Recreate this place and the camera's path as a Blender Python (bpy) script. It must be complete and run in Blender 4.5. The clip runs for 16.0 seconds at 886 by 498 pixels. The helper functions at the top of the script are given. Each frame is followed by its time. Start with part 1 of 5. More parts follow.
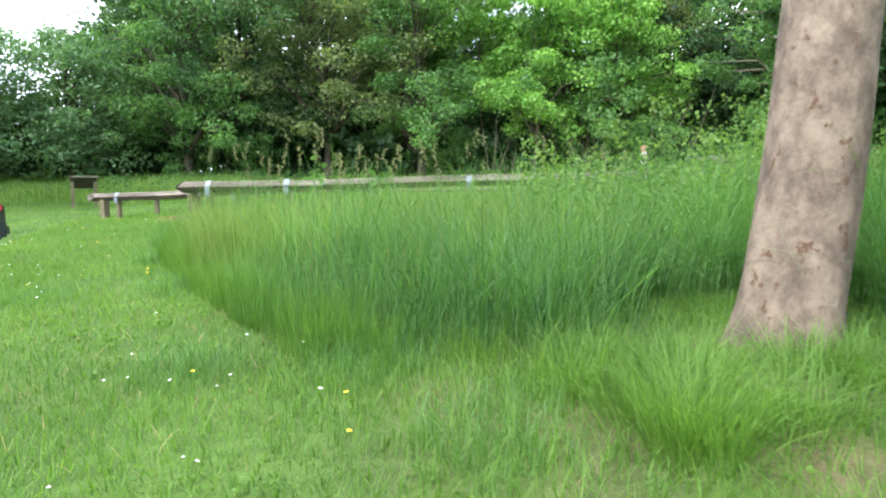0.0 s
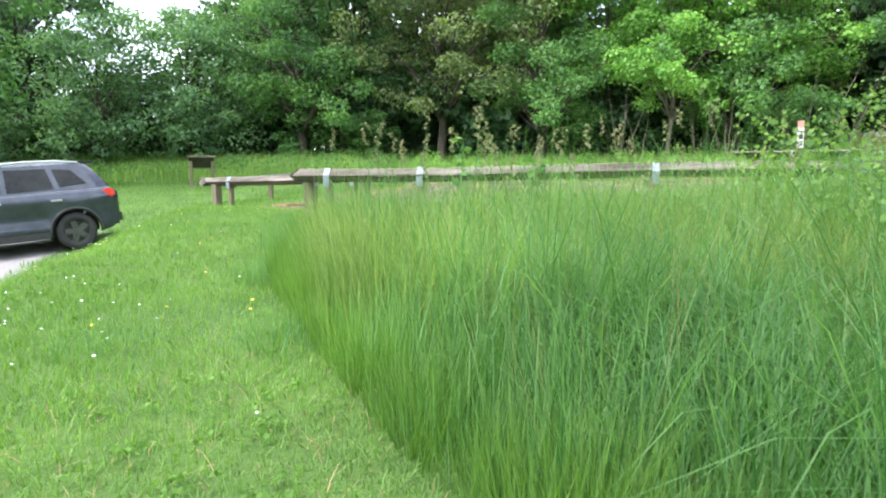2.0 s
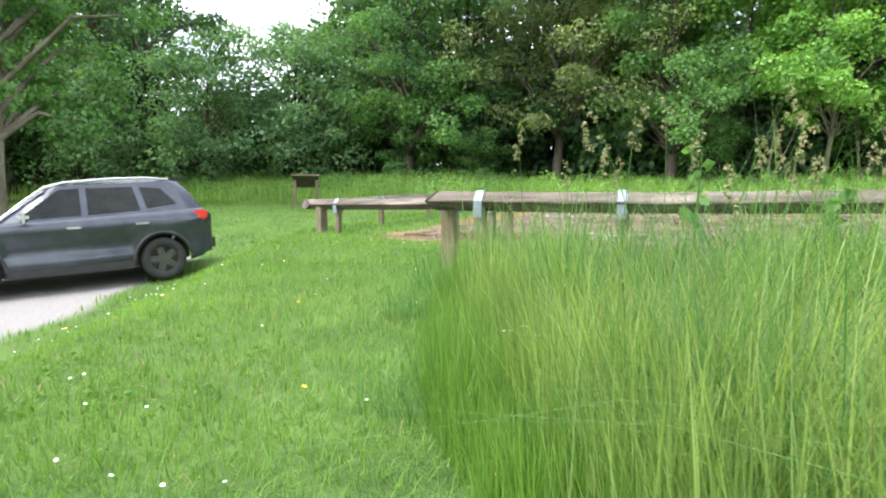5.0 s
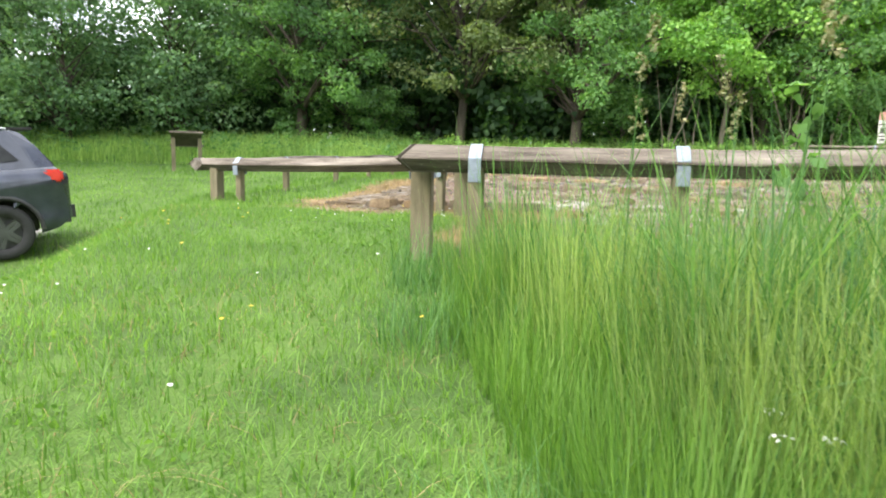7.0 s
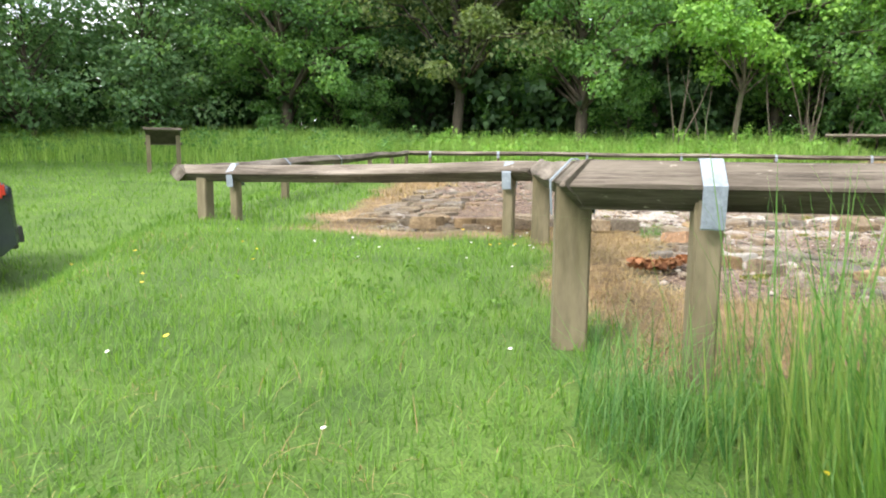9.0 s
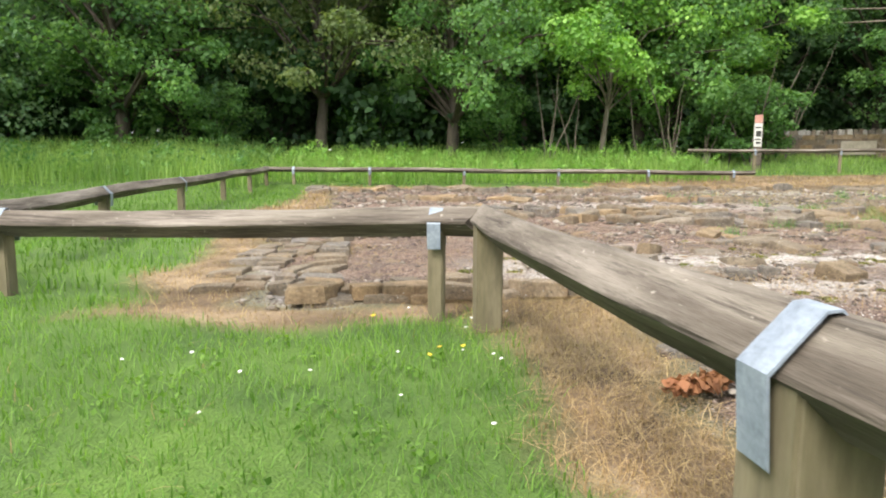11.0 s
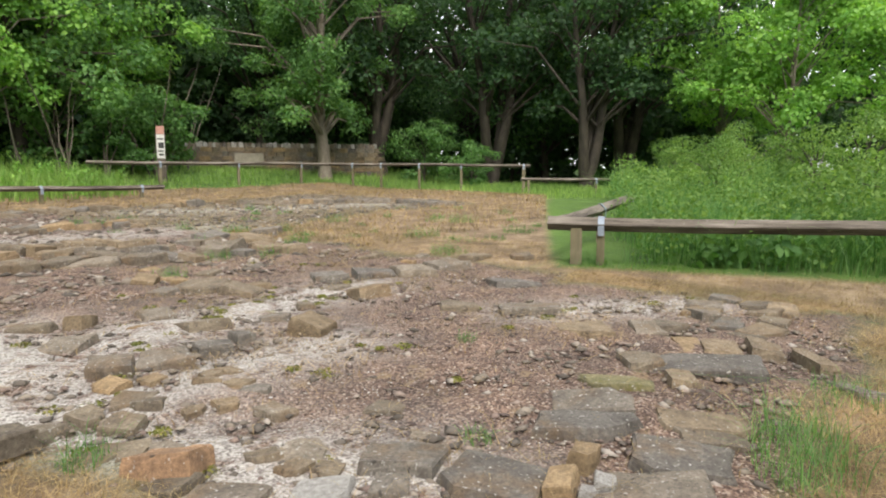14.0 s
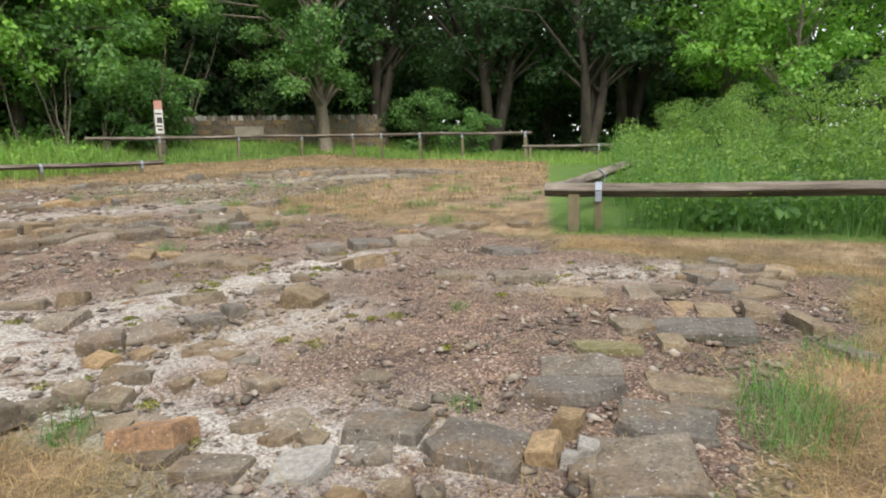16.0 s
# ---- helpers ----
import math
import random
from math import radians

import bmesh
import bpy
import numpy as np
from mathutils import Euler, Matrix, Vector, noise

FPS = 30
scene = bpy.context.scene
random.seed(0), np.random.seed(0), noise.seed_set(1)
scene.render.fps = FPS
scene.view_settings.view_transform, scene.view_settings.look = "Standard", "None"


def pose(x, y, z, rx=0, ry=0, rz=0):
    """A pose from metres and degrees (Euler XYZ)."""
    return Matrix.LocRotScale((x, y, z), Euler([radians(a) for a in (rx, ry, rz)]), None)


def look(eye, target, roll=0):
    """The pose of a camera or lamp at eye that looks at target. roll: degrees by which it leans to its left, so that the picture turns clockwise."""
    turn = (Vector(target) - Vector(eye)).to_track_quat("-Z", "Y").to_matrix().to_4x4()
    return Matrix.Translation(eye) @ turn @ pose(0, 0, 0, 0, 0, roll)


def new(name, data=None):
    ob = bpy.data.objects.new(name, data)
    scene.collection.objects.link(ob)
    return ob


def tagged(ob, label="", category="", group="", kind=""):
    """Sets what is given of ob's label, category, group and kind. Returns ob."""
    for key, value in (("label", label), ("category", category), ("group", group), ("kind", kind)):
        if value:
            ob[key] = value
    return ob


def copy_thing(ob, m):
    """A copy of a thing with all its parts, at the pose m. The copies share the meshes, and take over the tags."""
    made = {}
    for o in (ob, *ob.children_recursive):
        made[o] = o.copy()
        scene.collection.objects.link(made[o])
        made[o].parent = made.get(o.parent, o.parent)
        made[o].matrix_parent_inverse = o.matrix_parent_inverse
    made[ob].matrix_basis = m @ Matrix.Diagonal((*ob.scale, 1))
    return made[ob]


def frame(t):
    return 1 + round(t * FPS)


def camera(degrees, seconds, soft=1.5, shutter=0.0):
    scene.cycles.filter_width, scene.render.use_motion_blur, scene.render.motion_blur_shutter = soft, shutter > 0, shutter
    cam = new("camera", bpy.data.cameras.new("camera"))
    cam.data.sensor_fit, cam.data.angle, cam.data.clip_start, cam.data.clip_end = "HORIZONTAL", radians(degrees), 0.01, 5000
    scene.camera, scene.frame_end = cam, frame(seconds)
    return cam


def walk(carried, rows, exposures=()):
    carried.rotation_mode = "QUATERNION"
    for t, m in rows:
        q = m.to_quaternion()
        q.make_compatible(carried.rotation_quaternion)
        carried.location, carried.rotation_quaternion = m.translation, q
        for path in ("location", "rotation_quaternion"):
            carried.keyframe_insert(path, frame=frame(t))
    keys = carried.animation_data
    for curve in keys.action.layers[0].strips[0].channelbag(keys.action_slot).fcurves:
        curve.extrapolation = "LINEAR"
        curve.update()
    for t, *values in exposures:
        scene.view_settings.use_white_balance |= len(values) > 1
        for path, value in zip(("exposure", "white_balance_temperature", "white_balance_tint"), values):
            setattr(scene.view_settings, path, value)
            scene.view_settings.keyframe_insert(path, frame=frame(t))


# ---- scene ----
cam = camera(68.3, 16.0, 2.0, 0.15)
METRES, EYE, TILT, LEAN, TURN = 11.6, 1.08, 0.0, 0.0, 0.5
ROWS = [
    (0.0, 0.0, 0.0, 0.0, -0.06, -4.32, 0.76),
    (0.5, -0.0194, 0.044, 0.0047, 3.26, -4.09, 1.89),
    (1.0, -0.0366, 0.0862, 0.0093, 4.93, -4.45, 0.77),
    (1.5, -0.0524, 0.1259, 0.01, 9.21, -5.29, 0.17),
    (2.0, -0.0647, 0.1603, 0.0167, 9.03, -6.26, 0.39),
    (2.5, -0.0726, 0.1952, 0.0223, 13.9, -6.24, 0.7),
    (3.0, -0.089, 0.2287, 0.0234, 17.85, -5.34, 0.25),
    (3.5, -0.1083, 0.2611, 0.0235, 19.97, -6.21, 0.16),
    (6.0, -0.2181, 0.4156, 0.0194, 15.49, -3.48, -0.94),
    (6.5, -0.2402, 0.4454, 0.0184, 13.67, -5.8, -1.2),
    (7.0, -0.2589, 0.4744, 0.0159, 7.4, -7.28, -1.2),
    (7.5, -0.2801, 0.5132, 0.019, 8.83, -7.4, -1.35),
    (8.0, -0.3035, 0.5478, 0.0212, 8.69, -7.89, -1.02),
    (10.5, -0.3643, 0.7312, 0.0385, -3.09, -7.9, -0.4),
    (11.0, -0.3692, 0.7691, 0.0422, -6.47, -7.05, -0.23),
    (11.5, -0.3772, 0.7997, 0.0448, -12.91, -8.52, 0.07),
    (12.0, -0.3746, 0.8256, 0.0483, -23.54, -10.01, -1.5),
    (12.5, -0.361, 0.8483, 0.0571, -31.57, -8.78, 0.67),
    (13.0, -0.3497, 0.8687, 0.0617, -46.71, -7.24, 0.23),
    (13.5, -0.345, 0.8747, 0.0661, -57.9, -6.79, -1.42),
    (14.0, -0.3416, 0.8731, 0.0676, -55.89, -6.63, 0.06),
    (14.5, -0.3368, 0.8696, 0.0672, -55.21, -7.42, 0.7),
    (15.0, -0.3349, 0.8684, 0.0662, -55.37, -8.85, 1.27),
    (15.5, -0.3341, 0.8675, 0.0662, -55.55, -9.31, 1.35),
    (16.0, -0.3345, 0.8677, 0.0662, -55.58, -9.25, 1.31),
]
walk(cam, [(t, pose(0, 0, EYE, TILT, LEAN, TURN) @ pose(METRES * x, METRES * y, METRES * z, 90 + pitch, roll, yaw)) for t, x, y, z, yaw, pitch, roll in ROWS], [(0.0, 1.45, 6050, 10), (2.3, 1.58, 6000, 10), (3.6, 1.42, 6100, 10), (6.0, 1.48, 6450, 10), (8.0, 1.42, 6600, 10), (11.0, 1.18, 6700, 10), (13.0, 0.72, 6700, 10), (16.0, 0.64, 6700, 10)])


# ---- world, sun ----
world = bpy.data.worlds.new("world")
scene.world = world
world.use_nodes = True
sky = world.node_tree.nodes.new("ShaderNodeTexSky")
sky.sky_type, sky.sun_disc = "NISHITA", False
sky.sun_elevation, sky.sun_rotation = radians(50), radians(223)
sky.air_density, sky.dust_density, sky.ozone_density = 0.8, 3.5, 1.0
wt = world.node_tree
wc = wt.nodes.new("ShaderNodeTexCoord")
cloud = wt.nodes.new("ShaderNodeTexNoise")
cloud.inputs["Scale"].default_value, cloud.inputs["Detail"].default_value, cloud.inputs["Roughness"].default_value = 2.2, 6.0, 0.6
wt.links.new(wc.outputs["Generated"], cloud.inputs["Vector"])
cover = wt.nodes.new("ShaderNodeValToRGB")
cover.color_ramp.elements[0].position, cover.color_ramp.elements[1].position = 0.36, 0.56
cover.color_ramp.elements[0].color, cover.color_ramp.elements[1].color = (0.15, 0.15, 0.15, 1), (0.95, 0.95, 0.95, 1)
wt.links.new(cloud.outputs["Fac"], cover.inputs[0])
veil = wt.nodes.new("ShaderNodeMix")
veil.data_type = "RGBA"
wt.links.new(cover.outputs[0], veil.inputs[0])
wt.links.new(sky.outputs[0], veil.inputs[6])
veil.inputs[7].default_value = (8.5, 8.7, 8.8, 1)
wt.links.new(veil.outputs[2], wt.nodes["Background"].inputs[0])
world.node_tree.nodes["Background"].inputs[1].default_value = 0.15
sun = new("sun", bpy.data.lights.new("sun", "SUN"))
sun.data.energy, sun.data.angle, sun.data.color = 2.3, radians(20), (1.0, 0.95, 0.86)
sun.matrix_world = look((-16, -17, 28), (0, 0, 0))


# ---- materials ----
def mat(name, rough=0.8, metal=0.0):
    m = bpy.data.materials.new(name)
    m.use_nodes = True
    b = m.node_tree.nodes["Principled BSDF"]
    b.inputs["Roughness"].default_value, b.inputs["Metallic"].default_value = rough, metal
    return m, m.node_tree, b


def node(nt, kind, **inputs):
    n = nt.nodes.new(kind)
    for k, v in inputs.items():
        n.inputs[k.replace("_", " ")].default_value = v
    return n


def noise_fac(nt, scale, detail=5.0, rough=0.6, space="Object", stretch=(1, 1, 1)):
    tc = nt.nodes.new("ShaderNodeTexCoord")
    mp = nt.nodes.new("ShaderNodeMapping")
    mp.inputs["Scale"].default_value = stretch
    nt.links.new(tc.outputs[space], mp.inputs[0])
    n = node(nt, "ShaderNodeTexNoise", Scale=scale, Detail=detail, Roughness=rough)
    nt.links.new(mp.outputs[0], n.inputs["Vector"])
    return n.outputs["Fac"]


def ramp(nt, fac, stops):
    r = nt.nodes.new("ShaderNodeValToRGB")
    e = r.color_ramp.elements
    while len(e) < len(stops):
        e.new(0.5)
    for el, (p, c) in zip(e, stops):
        el.position, el.color = p, (*c, 1)
    nt.links.new(fac, r.inputs[0])
    return r.outputs[0]


def mix(nt, fac, a, b, kind="MIX"):
    m = nt.nodes.new("ShaderNodeMix")
    m.data_type, m.blend_type = "RGBA", kind
    for sock, v in ((m.inputs[0], fac), (m.inputs[6], a), (m.inputs[7], b)):
        if isinstance(v, bpy.types.NodeSocket):
            nt.links.new(v, sock)
        elif isinstance(v, tuple):
            sock.default_value = (*v, 1)
        else:
            sock.default_value = v
    return m.outputs[2]


def bump(nt, b, fac, strength=0.4, distance=0.02):
    n = node(nt, "ShaderNodeBump", Strength=strength, Distance=distance)
    nt.links.new(fac, n.inputs["Height"])
    nt.links.new(n.outputs[0], b.inputs["Normal"])


def surface(name, stops, scale, fine=None, rough=0.85, metal=0.0, stretch=(1, 1, 1), strength=0.4, distance=0.01, space="Object", random=0.0):
    """Colour from a broad noise, darkened and lightened by a fine one, with relief."""
    m, nt, b = mat(name, rough, metal)
    col = ramp(nt, noise_fac(nt, scale, 6, 0.65, space, stretch), stops)
    f = noise_fac(nt, fine or scale * 8, 6, 0.7, space, stretch)
    col = mix(nt, 0.55, col, ramp(nt, f, [(0.3, (0.45, 0.45, 0.45)), (0.7, (1.3, 1.3, 1.3))]), "MULTIPLY")
    if random:
        oi = nt.nodes.new("ShaderNodeObjectInfo")
        col = mix(nt, 1.0, col, ramp(nt, oi.outputs["Random"], [(0, (1 - random, 1 - random, 1 - random)), (0.5, (1.0, 0.97, 0.92)), (1, (1 + random, 1 + random * 0.9, 1 + random * 0.7))]), "MULTIPLY")
    nt.links.new(col, b.inputs["Base Color"])
    bump(nt, b, f, strength, distance)
    return m


def leafy(name, dark, light, scale=0.25, through_light=0.5, rough=0.55):
    """Leaves and blades: colour varies by leaf and by place, some light passes through."""
    m, nt, b = mat(name, rough)
    g = nt.nodes.new("ShaderNodeNewGeometry")
    a = ramp(nt, g.outputs["Random Per Island"], [(0, dark), (1, light)])
    n = ramp(nt, noise_fac(nt, scale, 3), [(0.3, (0.6, 0.68, 0.6)), (0.7, (1.25, 1.2, 1.1))])
    col = mix(nt, 1.0, a, n, "MULTIPLY")
    nt.links.new(col, b.inputs["Base Color"])
    b.inputs["Specular IOR Level"].default_value = 0.3
    t = nt.nodes.new("ShaderNodeBsdfTranslucent")
    tc = mix(nt, 1.0, col, (1.3, 1.35, 0.6), "MULTIPLY")
    nt.links.new(tc, t.inputs[0])
    ms = nt.nodes.new("ShaderNodeMixShader")
    ms.inputs[0].default_value = through_light
    nt.links.new(b.outputs[0], ms.inputs[1])
    nt.links.new(t.outputs[0], ms.inputs[2])
    nt.links.new(ms.outputs[0], nt.nodes["Material Output"].inputs[0])
    return m


M_LEAF = leafy("leaf_green", (0.075, 0.178, 0.065), (0.194, 0.355, 0.130))
M_LEAF_DARK = leafy("leaf_dark", (0.057, 0.137, 0.073), (0.155, 0.286, 0.138))
# shade below the dense canopy, put into the leaf colour itself
M_LEAF_SHADE = leafy("leaf_deep_shade", (0.027, 0.069, 0.036), (0.075, 0.150, 0.068))
M_MEADOW = leafy("meadow_blades", (0.132, 0.264, 0.061), (0.374, 0.528, 0.187), 0.4)
M_LEAF_LIGHT = leafy("leaf_light", (0.143, 0.325, 0.074), (0.338, 0.572, 0.148), through_light=0.45)
M_LEAF_WEED = leafy("weedy_shrub_leaf", (0.10, 0.20, 0.055), (0.24, 0.37, 0.12), 0.6)
M_LEAF_OLIVE = leafy("leaf_olive", (0.114, 0.172, 0.073), (0.252, 0.309, 0.159))
M_LEAF_GREY = leafy("leaf_grey_green", (0.104, 0.208, 0.116), (0.221, 0.364, 0.214))
M_GRASS_TALL = leafy("tall_grass", (0.051, 0.154, 0.047), (0.196, 0.349, 0.141), 0.6)
M_LAWN = leafy("lawn_blades", (0.081, 0.184, 0.035), (0.198, 0.340, 0.085), 0.5)
M_STRAW = leafy("dry_straw", (0.180, 0.113, 0.058), (0.476, 0.359, 0.218), 1.0, 0.2, 0.8)
M_BARK = surface("bark", [(0.35, (0.045, 0.036, 0.027)), (0.65, (0.11, 0.09, 0.07))], 3, 14, stretch=(1, 1, 0.25), strength=0.9, distance=0.03)
def timber():
    m, nt, b = mat("weathered_timber", 0.9)
    grain = noise_fac(nt, 7, 7, 0.75, stretch=(0.09, 1, 1))
    col = ramp(nt, grain, [(0.36, (0.035, 0.029, 0.024)), (0.46, (0.10, 0.086, 0.073)), (0.56, (0.165, 0.148, 0.13)), (0.7, (0.27, 0.25, 0.225))])
    crack = noise_fac(nt, 17, 6, 0.75, stretch=(0.05, 1, 1))
    col = mix(nt, ramp(nt, crack, [(0.38, (0.85, 0.85, 0.85)), (0.46, (0, 0, 0))]), col, (0.035, 0.028, 0.023))
    spot = noise_fac(nt, 48, 4, 0.6, stretch=(0.5, 1, 1))
    col = mix(nt, ramp(nt, spot, [(0.66, (0, 0, 0)), (0.72, (0.6, 0.6, 0.6))]), col, (0.42, 0.40, 0.37))
    patch = noise_fac(nt, 1.7, 4, 0.6, stretch=(0.5, 1, 1))
    col = mix(nt, 1.0, col, ramp(nt, patch, [(0.35, (0.72, 0.68, 0.62)), (0.65, (1.12, 1.08, 1.05))]), "MULTIPLY")
    nt.links.new(col, b.inputs["Base Color"])
    bump(nt, b, crack, 1.0, 0.01)
    return m


M_TIMBER = timber()
M_POST = surface("green_stained_post", [(0.35, (0.10, 0.09, 0.045)), (0.65, (0.21, 0.18, 0.12))], 4, 22, stretch=(1, 1, 0.2), strength=0.6, distance=0.006)
M_STRAP = surface("galvanised_steel", [(0.35, (0.20, 0.24, 0.30)), (0.65, (0.29, 0.34, 0.41))], 9, 60, rough=0.6, metal=0.15, strength=0.1, distance=0.002)


M_RUST = surface("rusty_iron", [(0.35, (0.10, 0.05, 0.035)), (0.65, (0.22, 0.11, 0.075))], 30, 90, rough=0.8)


# ---- mesh tools ----
def mesh_of(name, verts, faces, smooth=False):
    me = bpy.data.meshes.new(name)
    me.from_pydata([tuple(v) for v in verts], [], [tuple(f) for f in faces])
    if smooth:
        me.shade_smooth()
    return me


def fast_mesh(name, verts, loops, sizes, smooth=False):
    """A large mesh from arrays: verts (n,3), loop indices, corners of each face."""
    me = bpy.data.meshes.new(name)
    sizes = np.asarray(sizes, np.int32)
    me.vertices.add(len(verts))
    me.vertices.foreach_set("co", np.asarray(verts, np.float32).ravel())
    me.loops.add(int(sizes.sum()))
    me.loops.foreach_set("vertex_index", np.asarray(loops, np.int32).ravel())
    me.polygons.add(len(sizes))
    me.polygons.foreach_set("loop_start", np.concatenate(([0], np.cumsum(sizes)[:-1])).astype(np.int32))
    me.update(calc_edges=True)
    if smooth:
        me.shade_smooth()
    return me


def part(name, data, material, parent=None, label="", m=None):
    """Links a mesh or bmesh as one object under a thing or a part."""
    if isinstance(data, bmesh.types.BMesh):
        me = bpy.data.meshes.new(name)
        data.to_mesh(me)
        data.free()
    else:
        me = data
    if material and not me.materials:
        me.materials.append(material)
    ob = new(name, me)
    ob.parent = parent
    if m is not None:
        ob.matrix_basis = m
    return tagged(ob, label)


def smooth01(a, b, v):
    t = np.clip((v - a) / (b - a), 0, 1)
    return t * t * (3 - 2 * t)


def road_edge(y):
    return -8.43 - 0.3 * (y - 8)


def ground_z(x, y):
    """Height of the ground: a bank that falls to the parking place, and a long rise to the wood."""
    x, y = np.asarray(x, float), np.asarray(y, float)
    r = 11.0
    base = 0.78 * (1 - np.log1p(np.exp(-(np.clip(y, -20, 60) / r - 1) * 9)) / 9 - 0.0)
    base = np.maximum(base, -0.3 + 0.0 * y) + 0.2 * smooth01(14, 27, y) + 1.0 * smooth01(26, 38, y) + 0.02 * np.clip(x - 1, 0, 12)
    left = -0.06 + 0.09 * np.clip(y - 12, -2, 2) + 0.92 * smooth01(13, 26, y) + 1.0 * smooth01(24, 37, y)
    x0, x1 = -4.2 - 0.36 * np.clip(y - 5, -3, 9), -7.5 - 0.24 * (np.clip(y, -5, 17) - 7.5)
    w = smooth01(0, 1, (x0 - x) / (x0 - x1))
    z = base * (1 - w) + left * w
    return z + 0.02 * np.sin(x * 0.9 + 1.3) * np.sin(y * 0.7)


def gz(x, y):
    return float(ground_z(x, y))


# ---- ground ----
def axis(a, b, step, far):
    mid = np.arange(a, b + step / 2, step)
    out = step * 1.35 ** np.arange(1, 40)
    out = np.cumsum(out)
    out = out[out < far]
    return np.concatenate((a - out[::-1], mid, b + out))


gx, gy = axis(-13, 11, 0.12, 600), axis(-3, 31, 0.12, 600)
X, Y = np.meshgrid(gx, gy)
Z = ground_z(X, Y)
nx, ny = len(gx), len(gy)
idx = np.arange(nx * ny).reshape(ny, nx)
quads = np.stack((idx[:-1, :-1], idx[:-1, 1:], idx[1:, 1:], idx[1:, :-1]), -1).reshape(-1, 4)
ground_me = fast_mesh("ground", np.stack((X, Y, Z), -1).reshape(-1, 3), quads, np.full(len(quads), 4), True)
def wobble(x, y, k=1.0):
    return k * (0.35 * np.sin(1.9 * x + 0.7 * y) + 0.25 * np.sin(3.1 * y - 1.3 * x + 1.0) + 0.12 * np.sin(7.3 * x + 5.1 * y))


def box_in(x, y, x0, x1, y0, y1, soft=0.25):
    d = np.minimum(np.minimum(x - x0, x1 - x), np.minimum(y - y0, y1 - y))
    return np.clip(d / soft + 0.5, 0, 1)


def earth_mask(x, y):
    """Bare soil and gravel inside the remains."""
    u, v = x + wobble(x, y, 0.4), y + wobble(y, x, 0.4)
    m = np.maximum(box_in(u, v, -5.3, 2.6, 12.9, 26.6), box_in(u, v, -2.95, 1.9, 10.3, 13.2))
    return np.maximum(m, 0.8 * box_in(u, v, 2.0, 11, 19.5, 25.5))


def straw_mask(x, y):
    """Sprayed, dried grass round the remains."""
    u, v = x + wobble(x, y, 0.5), y + wobble(y, x, 0.5)
    right = np.interp(y, [9, 13.2, 13.6, 20, 30], [4.5, 2.75, 3.4, 16.5, 16.5])
    m = np.maximum(box_in(u, v, -6.1, 2.6, 12.5, 27.6), box_in(u, y, -3.62, 4.3, 9.35, 13.5))
    m = np.maximum(m, box_in(u, v, 2, 17, 13.4, 29.6))
    return m * np.clip((right - x) / 0.3 + 0.5, 0, 1) * (1 - 0.999 * earth_mask(x, y))


def road_mask(x, y):
    e = road_edge(y) + wobble(x, y, 0.35)
    return np.clip((e - x) / 0.3 + 0.5, 0, 1) * np.clip((x + 17) / 0.5, 0, 1) * np.clip((15.4 + wobble(x, y) - y + 0.5 * (x + 9)) / 0.4, 0, 1) * np.clip((y + 25) / 3, 0, 1)


def tall_edge(y):
    return np.interp(y, [3.2, 3.5, 4.0, 4.8, 6.7, 7.9, 9.1], [1.4, -0.6, -1.3, -1.85, -2.75, -3.2, -3.7])


def tall_mask(x, y):
    u, v = x + wobble(x, y, 0.45), y + wobble(y, x, 0.25)
    near = np.clip((u - tall_edge(v)) / 0.4, 0, 1) * (y > 3.3) * (y < 9.05)
    near = near * np.clip((np.hypot(x - 1.85, y - 3.6) - 0.8) / 0.5, 0, 1)
    right = (x > np.interp(y, [9, 13.4, 13.6], [4.68, 3.12, 3.2])) * (y > 9) * (y < 10.1 + 0.356 * (x + 4) + wobble(x, y, 0.6)) * (y < 21)
    back = np.clip((v - 28.3) / 0.3, 0, 1) * (x < 6.8) * (x > -7.6) + np.clip((v - 25.5 - 0.0 * x) / 2.0, 0, 1) * (x <= -7.6)
    return np.clip(near + right + back, 0, 1)


def off_path(x, y):
    """Clear of the trodden line along the tall grass."""
    return x > np.interp(y, [0, 2.3, 3.0, 4.8, 6.35, 8.5], [0.0, -0.84, -1.25, -2.5, -3.5, -4.2]) + 0.68


def arch(xy):
    """Blades beside the trodden line stand upright, those further in may arch over."""
    line = np.interp(xy[:, 1], [0, 2.3, 3.0, 4.8, 6.35, 8.5], [0.0, -0.84, -1.25, -2.5, -3.5, -4.2])
    return np.clip((xy[:, 0] - line - 0.9) / 1.3, 0.05, 1)


def near_line(x, y, a, b, width):
    ax, ay, bx_, by_ = *a, *b
    t = np.clip(((x - ax) * (bx_ - ax) + (y - ay) * (by_ - ay)) / ((bx_ - ax) ** 2 + (by_ - ay) ** 2), 0, 1)
    return np.exp(-((x - ax - t * (bx_ - ax)) ** 2 + (y - ay - t * (by_ - ay)) ** 2) / width ** 2)


